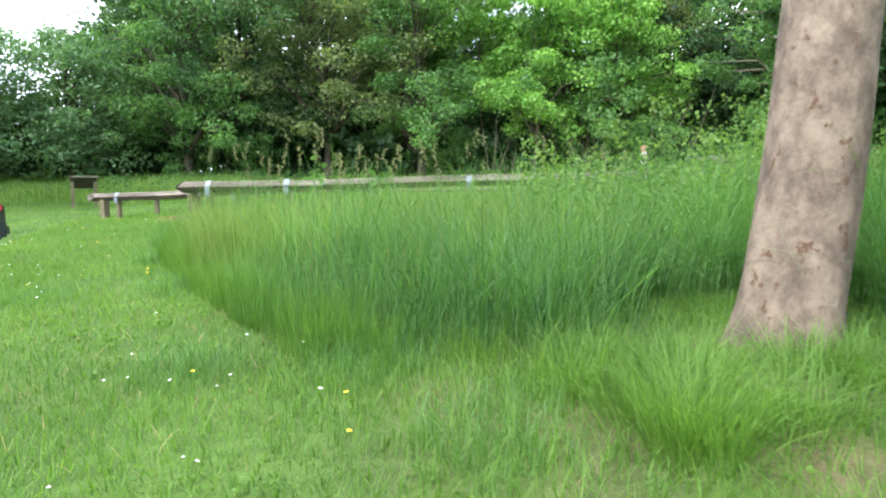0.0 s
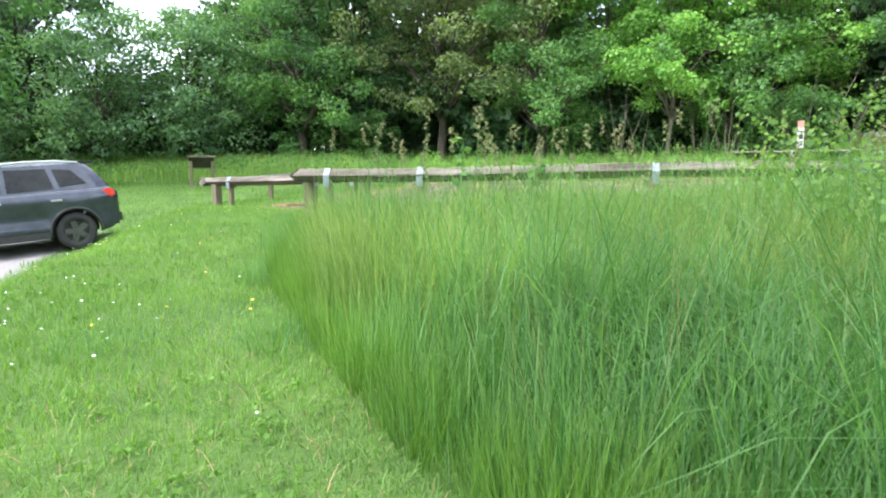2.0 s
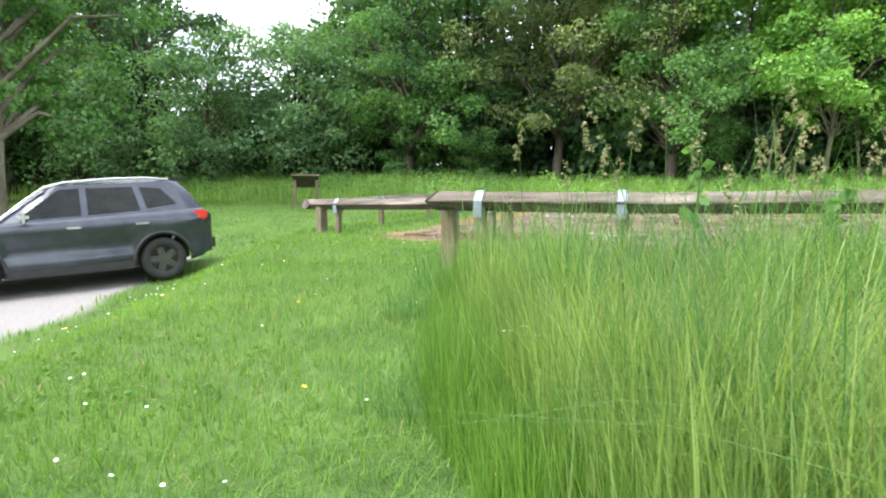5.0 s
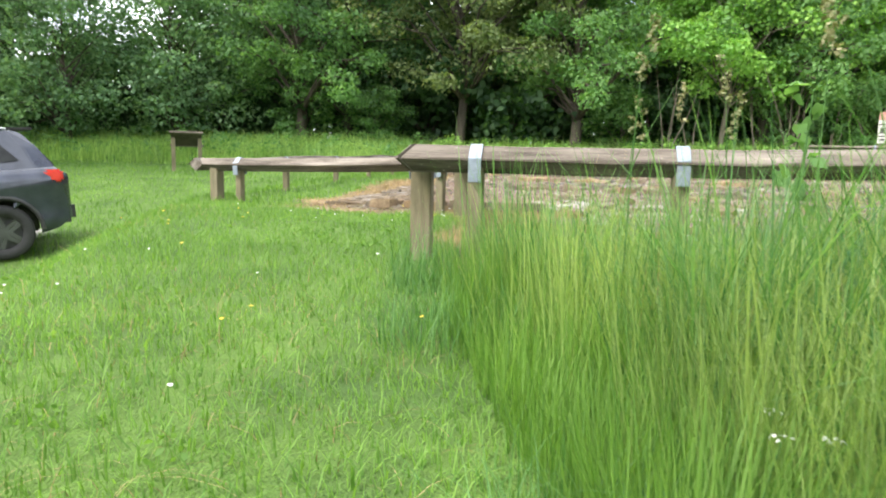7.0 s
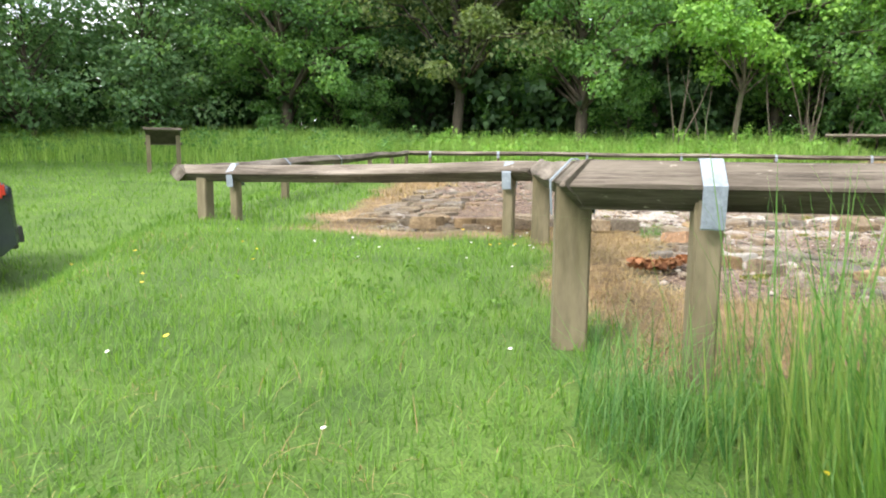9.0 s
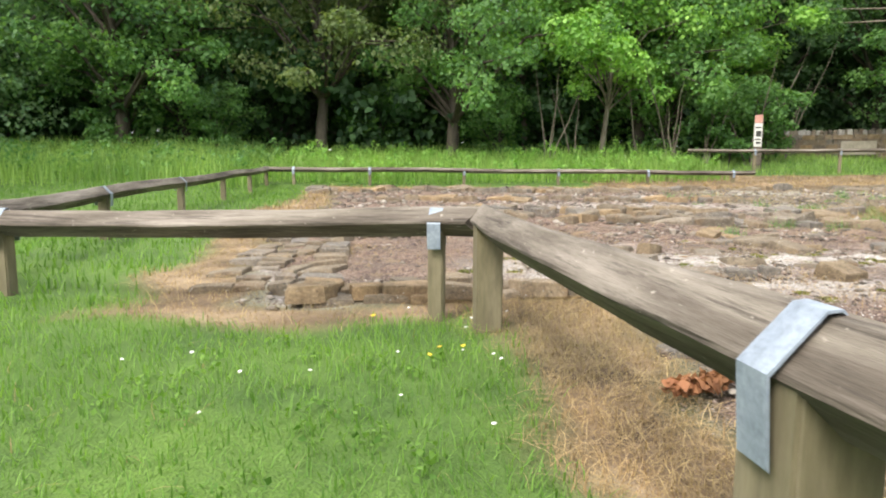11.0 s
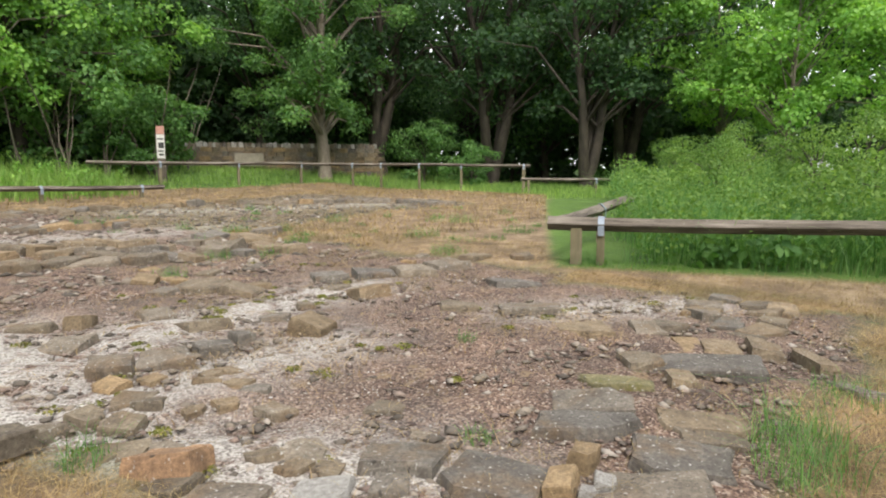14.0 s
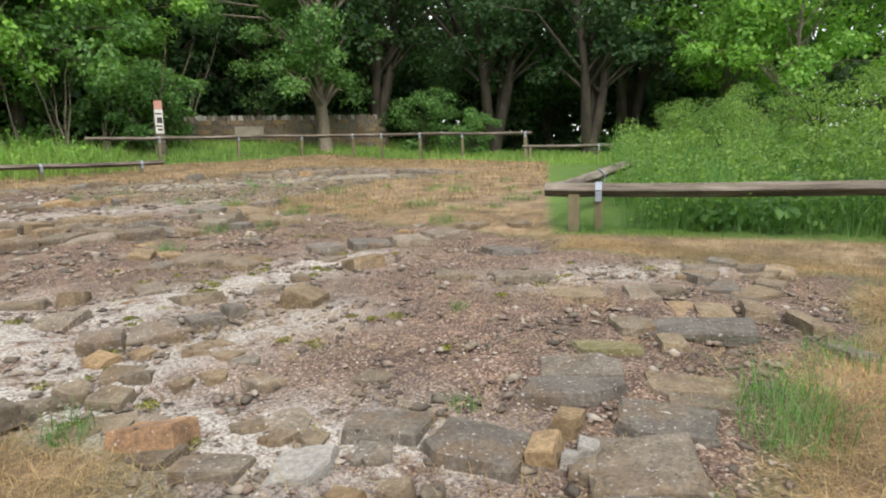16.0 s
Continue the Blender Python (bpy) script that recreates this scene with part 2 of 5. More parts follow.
def lime_mask(x, y):
    """Crumbled lime mortar along the lines of the lost walls."""
    m = near_line(x, y, (-2.75, 12.7), (-2.2, 11.5), 0.4) + near_line(x, y, (-2.9, 13.35), (-1.1, 13.1), 0.42) + 0.8 * near_line(x, y, (-3.2, 14.0), (-2.2, 15.2), 0.4) + near_line(x, y, (-2.6, 14.2), (0.6, 14.4), 0.5)
    m = m + near_line(x, y, (0.5, 12.4), (1.7, 11.4), 0.35) + 0.8 * near_line(x, y, (-4.8, 12.6), (-5.3, 13.6), 0.4) + 0.7 * near_line(x, y, (-1, 20.5), (3, 20), 0.8) + 0.9 * near_line(x, y, (4, 23.5), (9, 21.0), 0.7)
    return np.clip(m, 0, 1)


def bare_mask(x, y):
    """Worn dry patches under the sycamore."""
    return np.clip(1.25 - np.hypot((x - 1.35) / 1.6, (y - 2.7) / 1.2), 0, 1) * (0.5 + 0.5 * np.sin(6 * x + 3 * y) * np.sin(5 * y - 2 * x))


for key, values in (("earth", earth_mask(X, Y)), ("lime", lime_mask(X, Y)), ("straw", np.maximum(straw_mask(X, Y), bare_mask(X, Y))), ("road", road_mask(X, Y))):
    at = ground_me.attributes.new(key, "FLOAT", "POINT")
    at.data.foreach_set("value", values.astype(np.float32).ravel())
# low relief of the dug-over soil
co = np.empty(nx * ny * 3, np.float32)
ground_me.vertices.foreach_get("co", co)
co = co.reshape(-1, 3)
lump = np.array([noise.fractal((p[0] * 2.2, p[1] * 2.2, 0), 1, 2, 4) if abs(p[0]) < 13 and -3 < p[1] < 31 else 0.0 for p in co.tolist()])
co[:, 2] += 0.045 * lump * earth_mask(X, Y).ravel()
ground_me.vertices.foreach_set("co", co.ravel())
ground_me.update()


def attribute(nt, key):
    n = nt.nodes.new("ShaderNodeAttribute")
    n.attribute_name = key
    return n.outputs["Fac"]


def ground_material():
    m, nt, b = mat("ground", 0.95)
    turf = ramp(nt, noise_fac(nt, 1.3, 6), [(0.3, (0.045, 0.10, 0.015)), (0.7, (0.11, 0.20, 0.03))])
    straw = ramp(nt, noise_fac(nt, 2.0, 8, 0.7), [(0.3, (0.07, 0.045, 0.03)), (0.5, (0.21, 0.145, 0.09)), (0.72, (0.43, 0.33, 0.215))])
    tc = nt.nodes.new("ShaderNodeTexCoord")
    cells = node(nt, "ShaderNodeTexVoronoi", Scale=90.0, Randomness=1.0)
    nt.links.new(tc.outputs["Object"], cells.inputs["Vector"])
    pick = nt.nodes.new("ShaderNodeSeparateColor")
    nt.links.new(cells.outputs["Color"], pick.inputs[0])
    soil = ramp(nt, pick.outputs[0], [(0.0, (0.045, 0.028, 0.024)), (0.45, (0.125, 0.084, 0.068)), (0.8, (0.225, 0.16, 0.13)), (1.0, (0.38, 0.33, 0.29))])
    soil = mix(nt, 1.0, soil, ramp(nt, noise_fac(nt, 2.2, 6, 0.7), [(0.35, (0.62, 0.6, 0.6)), (0.65, (1.35, 1.25, 1.15))]), "MULTIPLY")
    grit = ramp(nt, pick.outputs[1], [(0.0, (0.16, 0.14, 0.13)), (0.5, (0.42, 0.39, 0.365)), (1.0, (0.58, 0.555, 0.525))])
    patchy = ramp(nt, noise_fac(nt, 5, 7, 0.75), [(0.38, (0, 0, 0)), (0.5, (1, 1, 1))])
    lime = mix(nt, 1.0, patchy, attribute(nt, "lime"), "MULTIPLY")
    soil = mix(nt, lime, soil, grit)
    litter = ramp(nt, noise_fac(nt, 3.1, 8, 0.8, stretch=(1, 1.6, 1)), [(0.56, (0, 0, 0)), (0.64, (0.7, 0.7, 0.7))])
    soil = mix(nt, litter, soil, (0.27, 0.195, 0.11))
    tar = ramp(nt, noise_fac(nt, 30, 6, 0.8), [(0.3, (0.22, 0.205, 0.205)), (0.7, (0.385, 0.365, 0.365))])
    fine = noise_fac(nt, 60, 5, 0.75)
    col = mix(nt, attribute(nt, "straw"), turf, straw)
    col = mix(nt, attribute(nt, "earth"), col, soil)
    col = mix(nt, attribute(nt, "road"), col, tar)
    col = mix(nt, 0.6, col, ramp(nt, fine, [(0.3, (0.5, 0.5, 0.5)), (0.7, (1.35, 1.35, 1.35))]), "MULTIPLY")
    nt.links.new(col, b.inputs["Base Color"])
    rough_ = mix(nt, 0.5, fine, cells.outputs["Distance"])
    bump(nt, b, rough_, 1.0, 0.02)
    return m


ground = tagged(part("ground", ground_me, ground_material()), "grassy ground rising from a parking place to the wood", "ground", kind="structure")


# ---- knee-rail fences ----
def fence_run(name, a, b, posts, label, ends=(0.12, 0.12), h=0.57, top=None, width=0.13, mitre=(0, 0)):
    """A low fence: one heavy weathered rail with a sloped top, on square posts with galvanised straps. posts: (fraction, strap or not)."""
    a, b = Vector((*a, 0)), Vector((*b, 0))
    za, zb = top if top else (gz(a.x, a.y) + h, gz(b.x, b.y) + h)
    d = (b - a)
    length = d.length
    d.normalize()
    yaw = math.degrees(math.atan2(d.y, d.x))
    pitch = -math.degrees(math.atan2(zb - za, length))
    root = tagged(new(name), label, "fence", "low timber fences round the remains")
    root.matrix_basis = pose(a.x, a.y, za, 0, 0, yaw)
    n = max(6, int(length / 0.22))
    prof = [(-0.5, -0.53), (-0.49, -0.46), (-0.07, -0.02), (0.06, 0.0), (0.49, -0.46), (0.5, -0.53), (0.07, -0.98), (-0.07, -0.98)]
    rng = random.Random(hash(label) % 1000 + int(length * 100))
    verts, faces = [], []
    for i in range(n + 1):
        s = -ends[0] + (length + ends[0] + ends[1]) * i / n
        w = 0.012 * math.sin(s * 1.7 + length) + rng.uniform(-0.003, 0.003)
        zoff = -0.012 * math.sin(s * 1.1) + rng.uniform(-0.003, 0.003) + (zb - za) * s / length
        for px, pz in prof:
            cut = px * width * (mitre[0] if i == 0 else mitre[1] if i == n else 0)
            verts.append((s + cut, px * width + w + rng.uniform(-0.003, 0.003), pz * width * 0.95 + zoff + rng.uniform(-0.003, 0.003)))
    k = len(prof)
    for i in range(n):
        for j in range(k):
            faces.append((i * k + j, (i + 1) * k + j, (i + 1) * k + (j + 1) % k, i * k + (j + 1) % k))
    faces.append(tuple(range(k)))
    faces.append(tuple(range(n * k + k - 1, n * k - 1, -1)))
    me = mesh_of("rail", verts, faces)
    part("rail", me, M_TIMBER, root)
    for f, strap, pw in posts:
        s = f * length
        p = a + d * s
        zt = za + (zb - za) * f
        g = gz(p.x, p.y) - 0.12
        w = pw
        hh = zt - g - 0.085
        bm = bmesh.new()
        bmesh.ops.create_cube(bm, size=1, matrix=Matrix.Translation((s, 0, (zt - za) - 0.085 - hh / 2)) @ Matrix.Diagonal((w, w * 0.95, hh, 1)))
        bmesh.ops.bevel(bm, geom=bm.edges[:], offset=0.008, segments=2, affect="EDGES")
        po = part("post", bm, M_POST, root)
        if strap:
            t, sw, yy, r = 0.004, 0.036, width * 0.5 + 0.006, width
            path = [(-yy * 0.9, -0.21), (-yy, -0.46 * r), (-0.07 * r, 0.004), (0.06 * r, 0.006), (yy, -0.46 * r), (yy * 0.9, -0.2)]
            v, fcs = [], []
            for y_, z_ in path:
                for dx in (-sw, sw):
                    v.append((s + dx, y_, z_ + zt - za))
            for y_, z_ in path:
                for dx in (-sw, sw):
                    v.append((s + dx, y_ * 0.95, z_ - t + zt - za))
            m_ = len(path)
            for i in range(m_ - 1):
                fcs.append((2 * i, 2 * i + 1, 2 * i + 3, 2 * i + 2))
                q = 2 * m_ + 2 * i
                fcs.append((q, q + 2, q + 3, q + 1))
                fcs.append((2 * i, 2 * i + 2, q + 2, q))
                fcs.append((2 * i + 1, q + 1, q + 3, 2 * i + 3))
            st = part("strap", mesh_of("strap", v, fcs), M_STRAP, root, "galvanised steel strap")
            for sy in (-1, 1):
                bm = bmesh.new()
                bmesh.ops.create_cone(bm, cap_ends=True, segments=10, radius1=0.008, radius2=0.006, depth=0.006)
                part("bolt", bm, M_RUST, st, "rusty bolt head", pose(s, sy * 0.27 * r, zt - za - 0.235 * r + 0.004, -sy * 45, 0, 0))
    return root


K2, KC, A, BL, BR = (-3.765, 9.3), (-3.785, 12.3), (-7.25, 13.35), (-7.4, 28.2), (7.15, 27.97)
RC, C1, F8 = (3.0, 13.34), (8.72, 30.36), (18.6, 21.8)
fence_run("fence", KC, K2, [(0.045, False, 0.14), (0.87, True, 0.14)], "weathered timber knee rail beside the lawn", top=(1.38, 1.385), width=0.17, ends=(0, 0), mitre=(-1, -1))
fence_run("fence", A, KC, [(0.07, False, 0.12), (0.175, True, 0.085), (0.93, True, 0.085)], "weathered timber knee rail on strapped posts", top=(1.3, 1.36), width=0.17, ends=(0.1, 0), mitre=(0, 1))
fence_run("fence", K2, (3.9, 8.9), [(0.05, True, 0.09), (0.197, True, 0.09), (0.53, True, 0.09), (0.68, True, 0.09), (0.785, True, 0.09), (0.98, True, 0.09)], "weathered timber knee rail above the tall grass", top=(1.385, 1.42), width=0.17, ends=(0, 0.1), mitre=(1, 0))
fence_run("fence", A, BL, [(0.03, False, 0.13), (0.2, True, 0.1), (0.4, True, 0.1), (0.6, False, 0.1), (0.8, False, 0.1), (0.98, False, 0.1)], "long weathered knee rail along the meadow", top=(1.3, 1.6), width=0.17)
fence_run("fence", BL, BR, [(0.05, True, 0.09), (0.2, True, 0.09), (0.39, True, 0.09), (0.585, True, 0.09), (0.775, True, 0.09), (0.96, True, 0.09)], "grey timber knee rail in front of the meadow", top=(1.6, 1.53), width=0.15)
fence_run("fence", RC, (4.6, 9.0), [(0.05, False, 0.13), (0.11, True, 0.09), (0.9, True, 0.09)], "weathered timber knee rail before tall weeds", width=0.17, ends=(0.1, 0.1), top=(1.36, 1.36))
fence_run("fence", RC, (7.2, 13.9), [(0.5, True, 0.09), (0.98, True, 0.09)], "weathered knee rail running into tall weeds", width=0.16, ends=(-0.05, 0.1), top=(1.36, 1.48))
fence_run("fence", (6.6, 30.8), C1, [(0.98, True, 0.09)], "grey timber knee rail by the notice", width=0.13, top=(2.27, 2.27))
fence_run("fence", C1, (15.6, 29.4), [(0.41, True, 0.09), (0.805, True, 0.09)], "grey timber knee rail before the stone wall", width=0.13, top=(2.27, 2.3))
fence_run("fence", (15.6, 29.4), F8, [(0.13, True, 0.09), (0.28, True, 0.09), (0.475, True, 0.09), (0.685, True, 0.09), (0.985, True, 0.12)], "grey timber knee rail under the trees", width=0.13, top=(2.3, 2.2))
fence_run("fence", (17.6, 21.4), (24.0, 16.0), [(0.02, False, 0.1), (0.35, True, 0.09), (0.7, True, 0.09)], "grey timber knee rail at the wood edge", width=0.13)


# ---- trees ----
def tube(points, radii, sides=8, ragged=0.0, rng=random):
    """Verts and faces of a tapering, slightly uneven tube through points."""
    verts, faces = [], []
    for i, (p, r) in enumerate(zip(points, radii)):
        p = Vector(p)
        q = Vector(points[min(i + 1, len(points) - 1)]) - Vector(points[max(i - 1, 0)])
        m = q.to_track_quat("Z", "Y").to_matrix()
        for j in range(sides):
            a = 2 * math.pi * j / sides
            rr = r * (1 + ragged * rng.uniform(-1, 1))
            verts.append(p + m @ Vector((rr * math.cos(a), rr * math.sin(a), 0)))
    for i in range(len(points) - 1):
        for j in range(sides):
            k = (j + 1) % sides
            faces.append((i * sides + j, i * sides + k, (i + 1) * sides + k, (i + 1) * sides + j))
    return verts, faces


def join(pieces):
    verts, faces = [], []
    for v, f in pieces:
        o = len(verts)
        verts += v
        faces += [tuple(i + o for i in q) for q in f]
    return verts, faces


def leaves(name, centres, radius, per, size, rs, flat=0.6, droop=0.5):
    """Many small folded leaves in uneven clumps round the given centres."""
    centres = np.asarray(centres, float)
    n = len(centres) * per
    c = np.repeat(centres, per, 0)
    rad = np.repeat(np.asarray(radius, float) * np.ones(len(centres)), per)
    d = rs.normal(size=(n, 3))
    d /= np.linalg.norm(d, axis=1)[:, None]
    r = rs.uniform(0.25, 1.0, n) ** 0.6 * rs.uniform(0.75, 1.15, n)
    p = c + d * (rad * r)[:, None] * np.array([1, 1, flat])
    p[:, 2] -= 0.15 * rad * r * r
    nrm = d * 0.7 + rs.normal(size=(n, 3)) * 0.55 + np.array([0, 0, 0.55])
    nrm /= np.linalg.norm(nrm, axis=1)[:, None]
    t = np.cross(nrm, rs.normal(size=(n, 3)))
    t[:, 2] -= droop * 0.6
    t /= np.linalg.norm(t, axis=1)[:, None]
    bt = np.cross(nrm, t)
    s = size * rs.uniform(0.6, 1.3, n)[:, None]
    fold = nrm * s * 0.14
    v = np.stack((p - t * s * 0.5, p + bt * s * 0.42 + fold, p + t * s * 0.6, p - bt * s * 0.42 + fold), 1).reshape(-1, 3)
    i = np.arange(n)[:, None] * 4
    tri = np.concatenate((i + np.array([0, 1, 2]), i + np.array([0, 2, 3])), 1).reshape(-1)
    return fast_mesh(name, v, tri, np.full(2 * n, 3))


def build_tree(label, seed, height, spread, crown_from, clumps, per, leaf, trunk_r, leaf_mat, bark=None, lean=0.0, forks=1, clump_r=1.1, category="tree", low=0.0):
    """A tree: tapered trunk, limbs out to clumps of leaves, uneven crown."""
    rng, rs = random.Random(seed), np.random.RandomState(seed)
    root = tagged(new("tree"), label, category, "trees of the wood")
    trunk = []
    top = height * 0.82
    for f in range(forks):
        a = rng.uniform(0, 6.28)
        off = 0.0 if forks == 1 else 0.16
        pts = [(lean * h * h / top + (off * h * math.cos(a) if h > 1.2 else 0) + 0.12 * math.sin(h * 0.8 + seed + f), (off * h * math.sin(a) if h > 1.2 else 0) + 0.12 * math.cos(h * 0.7 + f), h - 0.25) for h in [0, 0.25, 0.7, 1.5, 2.6, 4, 5.6, 7.4, top] if h <= top]
        rad = [trunk_r * (1.35 if i == 0 else 1.12 if i == 1 else 1.0) * (1 - 0.82 * p[2] / top) / (1.0 if forks == 1 else 1.25) for i, p in enumerate(pts)]
        trunk.append((pts, rad))
    v, f = join([tube(p, r, 9, 0.07, rng) for p, r in trunk])
    part("trunk", mesh_of("trunk", v, f, True), bark or M_BARK, root)
    centres, limbs = [], []
    for i in range(clumps):
        h = crown_from + (height - crown_from) * (i + rng.random()) / clumps
        k = (h - crown_from) / (height - crown_from)
        w = spread * (0.55 + 0.65 * math.sin(math.pi * min(1, 0.15 + k * 0.8))) * rng.uniform(0.35, 1.1)
        a = rng.uniform(0, 6.28)
        pts, rad = trunk[i % forks]
        hb = min(max(crown_from * 0.8, h - w * 0.5 - 0.5), top * 0.97)
        j = max(q for q in range(len(pts)) if pts[q][2] <= hb + 0.3)
        b = Vector(pts[j])
        b.z = hb
        e = Vector((b.x + w * math.cos(a), b.y + w * math.sin(a), h - low * w))
        mid = (b + e) / 2 + Vector((0, 0, 0.25 * w))
        limbs.append(tube([b, mid, e], [max(0.02, rad[j] * 0.4), max(0.015, rad[j] * 0.22), 0.012], 5, 0.05, rng))
        centres.append(tuple(e))
        if w > 1.5:
            centres.append(tuple(mid + Vector((rng.uniform(-0.6, 0.6), rng.uniform(-0.6, 0.6), 0.5))))
    v, f = join(limbs)
    part("branchwork", mesh_of("branchwork", v, f, True), bark or M_BARK, root)
    rad = [clump_r * rng.uniform(0.7, 1.35) for _ in centres]
    part("crown", leaves("crown", centres, rad, per, leaf, rs), leaf_mat, root)
    return root


def place(ob, spots, seed=1, first=True):
    """Stands the tree on the first spot and copies of it, turned and scaled a little, on the others."""
    rng = random.Random(seed)
    base = ob
    for i, (x, y, *k) in enumerate(spots):
        k = k[0] if k else rng.uniform(0.88, 1.15)
        m = pose(x, y, gz(x, y) - 0.05, 0, 0, rng.uniform(0, 360))
        o = base if i == 0 else copy_thing(base, m)
        o.matrix_basis = m @ Matrix.Diagonal((k, k, k, 1))


M_BARK_PALE = surface("pale_bark", [(0.3, (0.10, 0.08, 0.06)), (0.65, (0.23, 0.20, 0.16))], 3, 18, stretch=(1, 1, 0.35), strength=0.7, distance=0.02)
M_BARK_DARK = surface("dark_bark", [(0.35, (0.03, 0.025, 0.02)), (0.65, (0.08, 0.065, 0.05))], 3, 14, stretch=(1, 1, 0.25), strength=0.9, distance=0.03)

place(build_tree("tall sycamore with a broad green crown", 3, 13, 4.4, 2.0, 58, 210, 0.15, 0.27, M_LEAF, clump_r=1.0), [(-1.4, 34.2, 1), (-13.6, 34.2, 1.05), (6.5, 35.5), (-36, 33), (21, 36), (31, 27)], 11)
place(build_tree("sycamore with an olive green crown of seed clusters", 8, 12, 4.2, 2.8, 50, 200, 0.155, 0.24, M_LEAF_OLIVE, clump_r=1.0, lean=0.1), [(-6.3, 35, 1.05), (-2.5, 37.5), (11, 40)], 12)
place(build_tree("light green maple at the wood edge", 21, 9.5, 3.2, 2.6, 40, 210, 0.155, 0.12, M_LEAF_LIGHT, bark=M_BARK_PALE, clump_r=0.85), [(4.5, 33.6, 1), (9.0, 35, 1.1), (1.9, 36.5, 1.2), (24, 13.5, 1.05), (28, 17, 1.2), (27, 10)], 13)
place(build_tree("dark leaning tree with low branches", 34, 13, 4.6, 1.8, 54, 210, 0.15, 0.3, M_LEAF_DARK, bark=M_BARK_DARK, lean=0.18, clump_r=1.1), [(-11.6, 35.4, 1), (-15.2, 38.5, 1.1), (-33, 29, 1.1), (19.5, 38, 1.1), (29, 31, 1.1)], 14)
# these crowns are darkened by leaf colour in place of canopy shade
place(build_tree("big old tree with a forked dark trunk", 40, 14, 5.2, 4.2, 48, 120, 0.22, 0.42, M_LEAF_SHADE, bark=M_BARK_DARK, forks=3, clump_r=1.2), [(25.5, 27.3, 1), (24.6, 21.8, 0.85), (22.5, 32.5, 1), (-28.2, 31.5, 0.95), (30, 22, 1)], 15)
place(build_tree("old tree with a pale trunk and leafy skirt", 55, 13, 3.6, 2.4, 50, 230, 0.15, 0.3, M_LEAF, bark=M_BARK_PALE, clump_r=0.85), [(17.2, 31.3, 1), (-22.5, 20.0, 1.25)], 16)
place(build_tree("dense grey-green willow bush", 61, 7.5, 2.6, 0.9, 60, 130, 0.16, 0.14, M_LEAF_GREY, clump_r=1.0), [(-22, 30.2, 1), (-19.2, 33.5, 1.05), (-26.5, 27, 0.9), (-30, 22, 0.9), (-33, 17, 1)], 17)
# undergrowth along the wood edge
place(build_tree("leafy green shrub under the trees", 70, 3.0, 1.4, 0.4, 24, 150, 0.12, 0.05, M_LEAF, clump_r=0.6, category="shrub"), [(9.5, 33.2, 1), (0.6, 35, 1), (-10, 34, 0.9), (-13.5, 34.5, 1.2), (10.4, 33.4, 1.1), (20.5, 25.5, 0.7), (7.4, 34.4, 1.3), (-4, 36, 1), (22, 29, 1)], 18)
place(build_tree("light green shrub among tall weeds", 77, 2.3, 1.3, 0.2, 26, 260, 0.062, 0.04, M_LEAF_WEED, clump_r=0.5, category="shrub"), [(10.5, 13.2, 0.65), (13.5, 14.0, 0.75), (9.2, 11.3, 0.75), (16.5, 15.5, 0.8), (18.5, 14, 1.0), (12, 10.6, 0.95), (8.0, 9.4, 0.8)], 19)
# shrubs inside the wood: interior shade is part of their leaf colour
place(build_tree("dark coarse shrub in deep shade", 83, 4.5, 2.2, 0.3, 22, 60, 0.3, 0.06, M_LEAF_SHADE, bark=M_BARK_DARK, clump_r=1.0, category="shrub"), [(x + 1.5 * math.sin(x), 37.3 + 1.8 * math.cos(2.1 * x)) for x in range(-34, 12, 3)] + [(16, 40.5), (19.5, 38.5), (23, 36), (27, 34), (29, 28), (32, 23), (31, 18), (33, 12)], 20)
# deeper rows of the wood, their shade put into the leaf colour
rng_w = random.Random(5)
deep = [(px, py) for px, py in [(x + rng_w.uniform(-2, 2), 43 + rng_w.uniform(-2, 6)) for x in range(-44, 40, 5)] if not -0.95 < px / (py - 2.0) < -0.52] + [(37 + rng_w.uniform(-3, 4), y) for y in range(-8, 44, 6)] + [(-40 + rng_w.uniform(-4, 3), y) for y in range(2, 40, 6)] + [(x, -22 + rng_w.uniform(-3, 3)) for x in range(-34, 40, 8)]
place(build_tree("tall tree in the depth of the wood", 91, 15, 4.6, 2.5, 40, 45, 0.48, 0.3, M_LEAF_SHADE, bark=M_BARK_DARK, clump_r=1.5), deep, 21)


def bare_stems(name, spots, label, seed, h=(2.0, 4.0), r=0.03):
    rng = random.Random(seed)
    for x, y in spots:
        root = tagged(new(name), label, "sapling", "bare saplings at the wood edge")
        root.matrix_basis = pose(x, y, gz(x, y) - 0.05)
        for _ in range(rng.randint(2, 4)):
            a, l, t = rng.uniform(0, 6.28), rng.uniform(*h), rng.uniform(0.05, 0.45)
            p = [(0.1 * math.cos(a), 0.1 * math.sin(a), 0)]
            for i in range(1, 6):
                q = i / 5
                p.append((t * l * q * math.cos(a) + rng.uniform(-0.06, 0.06), t * l * q * math.sin(a) + rng.uniform(-0.06, 0.06), l * q * (1 - 0.1 * t)))
            v, f = tube(p, [r, r * 0.9, r * 0.75, r * 0.6, r * 0.4, r * 0.15], 5, 0.1, rng)
            part("stem", mesh_of("stem", v, f, True), M_BARK_PALE, root)


bare_stems("sapling", [(5.6, 33), (6.8, 32.8), (8.4, 33.3), (9.8, 32.6), (3.2, 33.2), (10.8, 33.5), (7.6, 34), (2.2, 33.4), (12.2, 34.2)], "thin bare pale saplings leaning at the wood edge", 4, (2.5, 5.0))


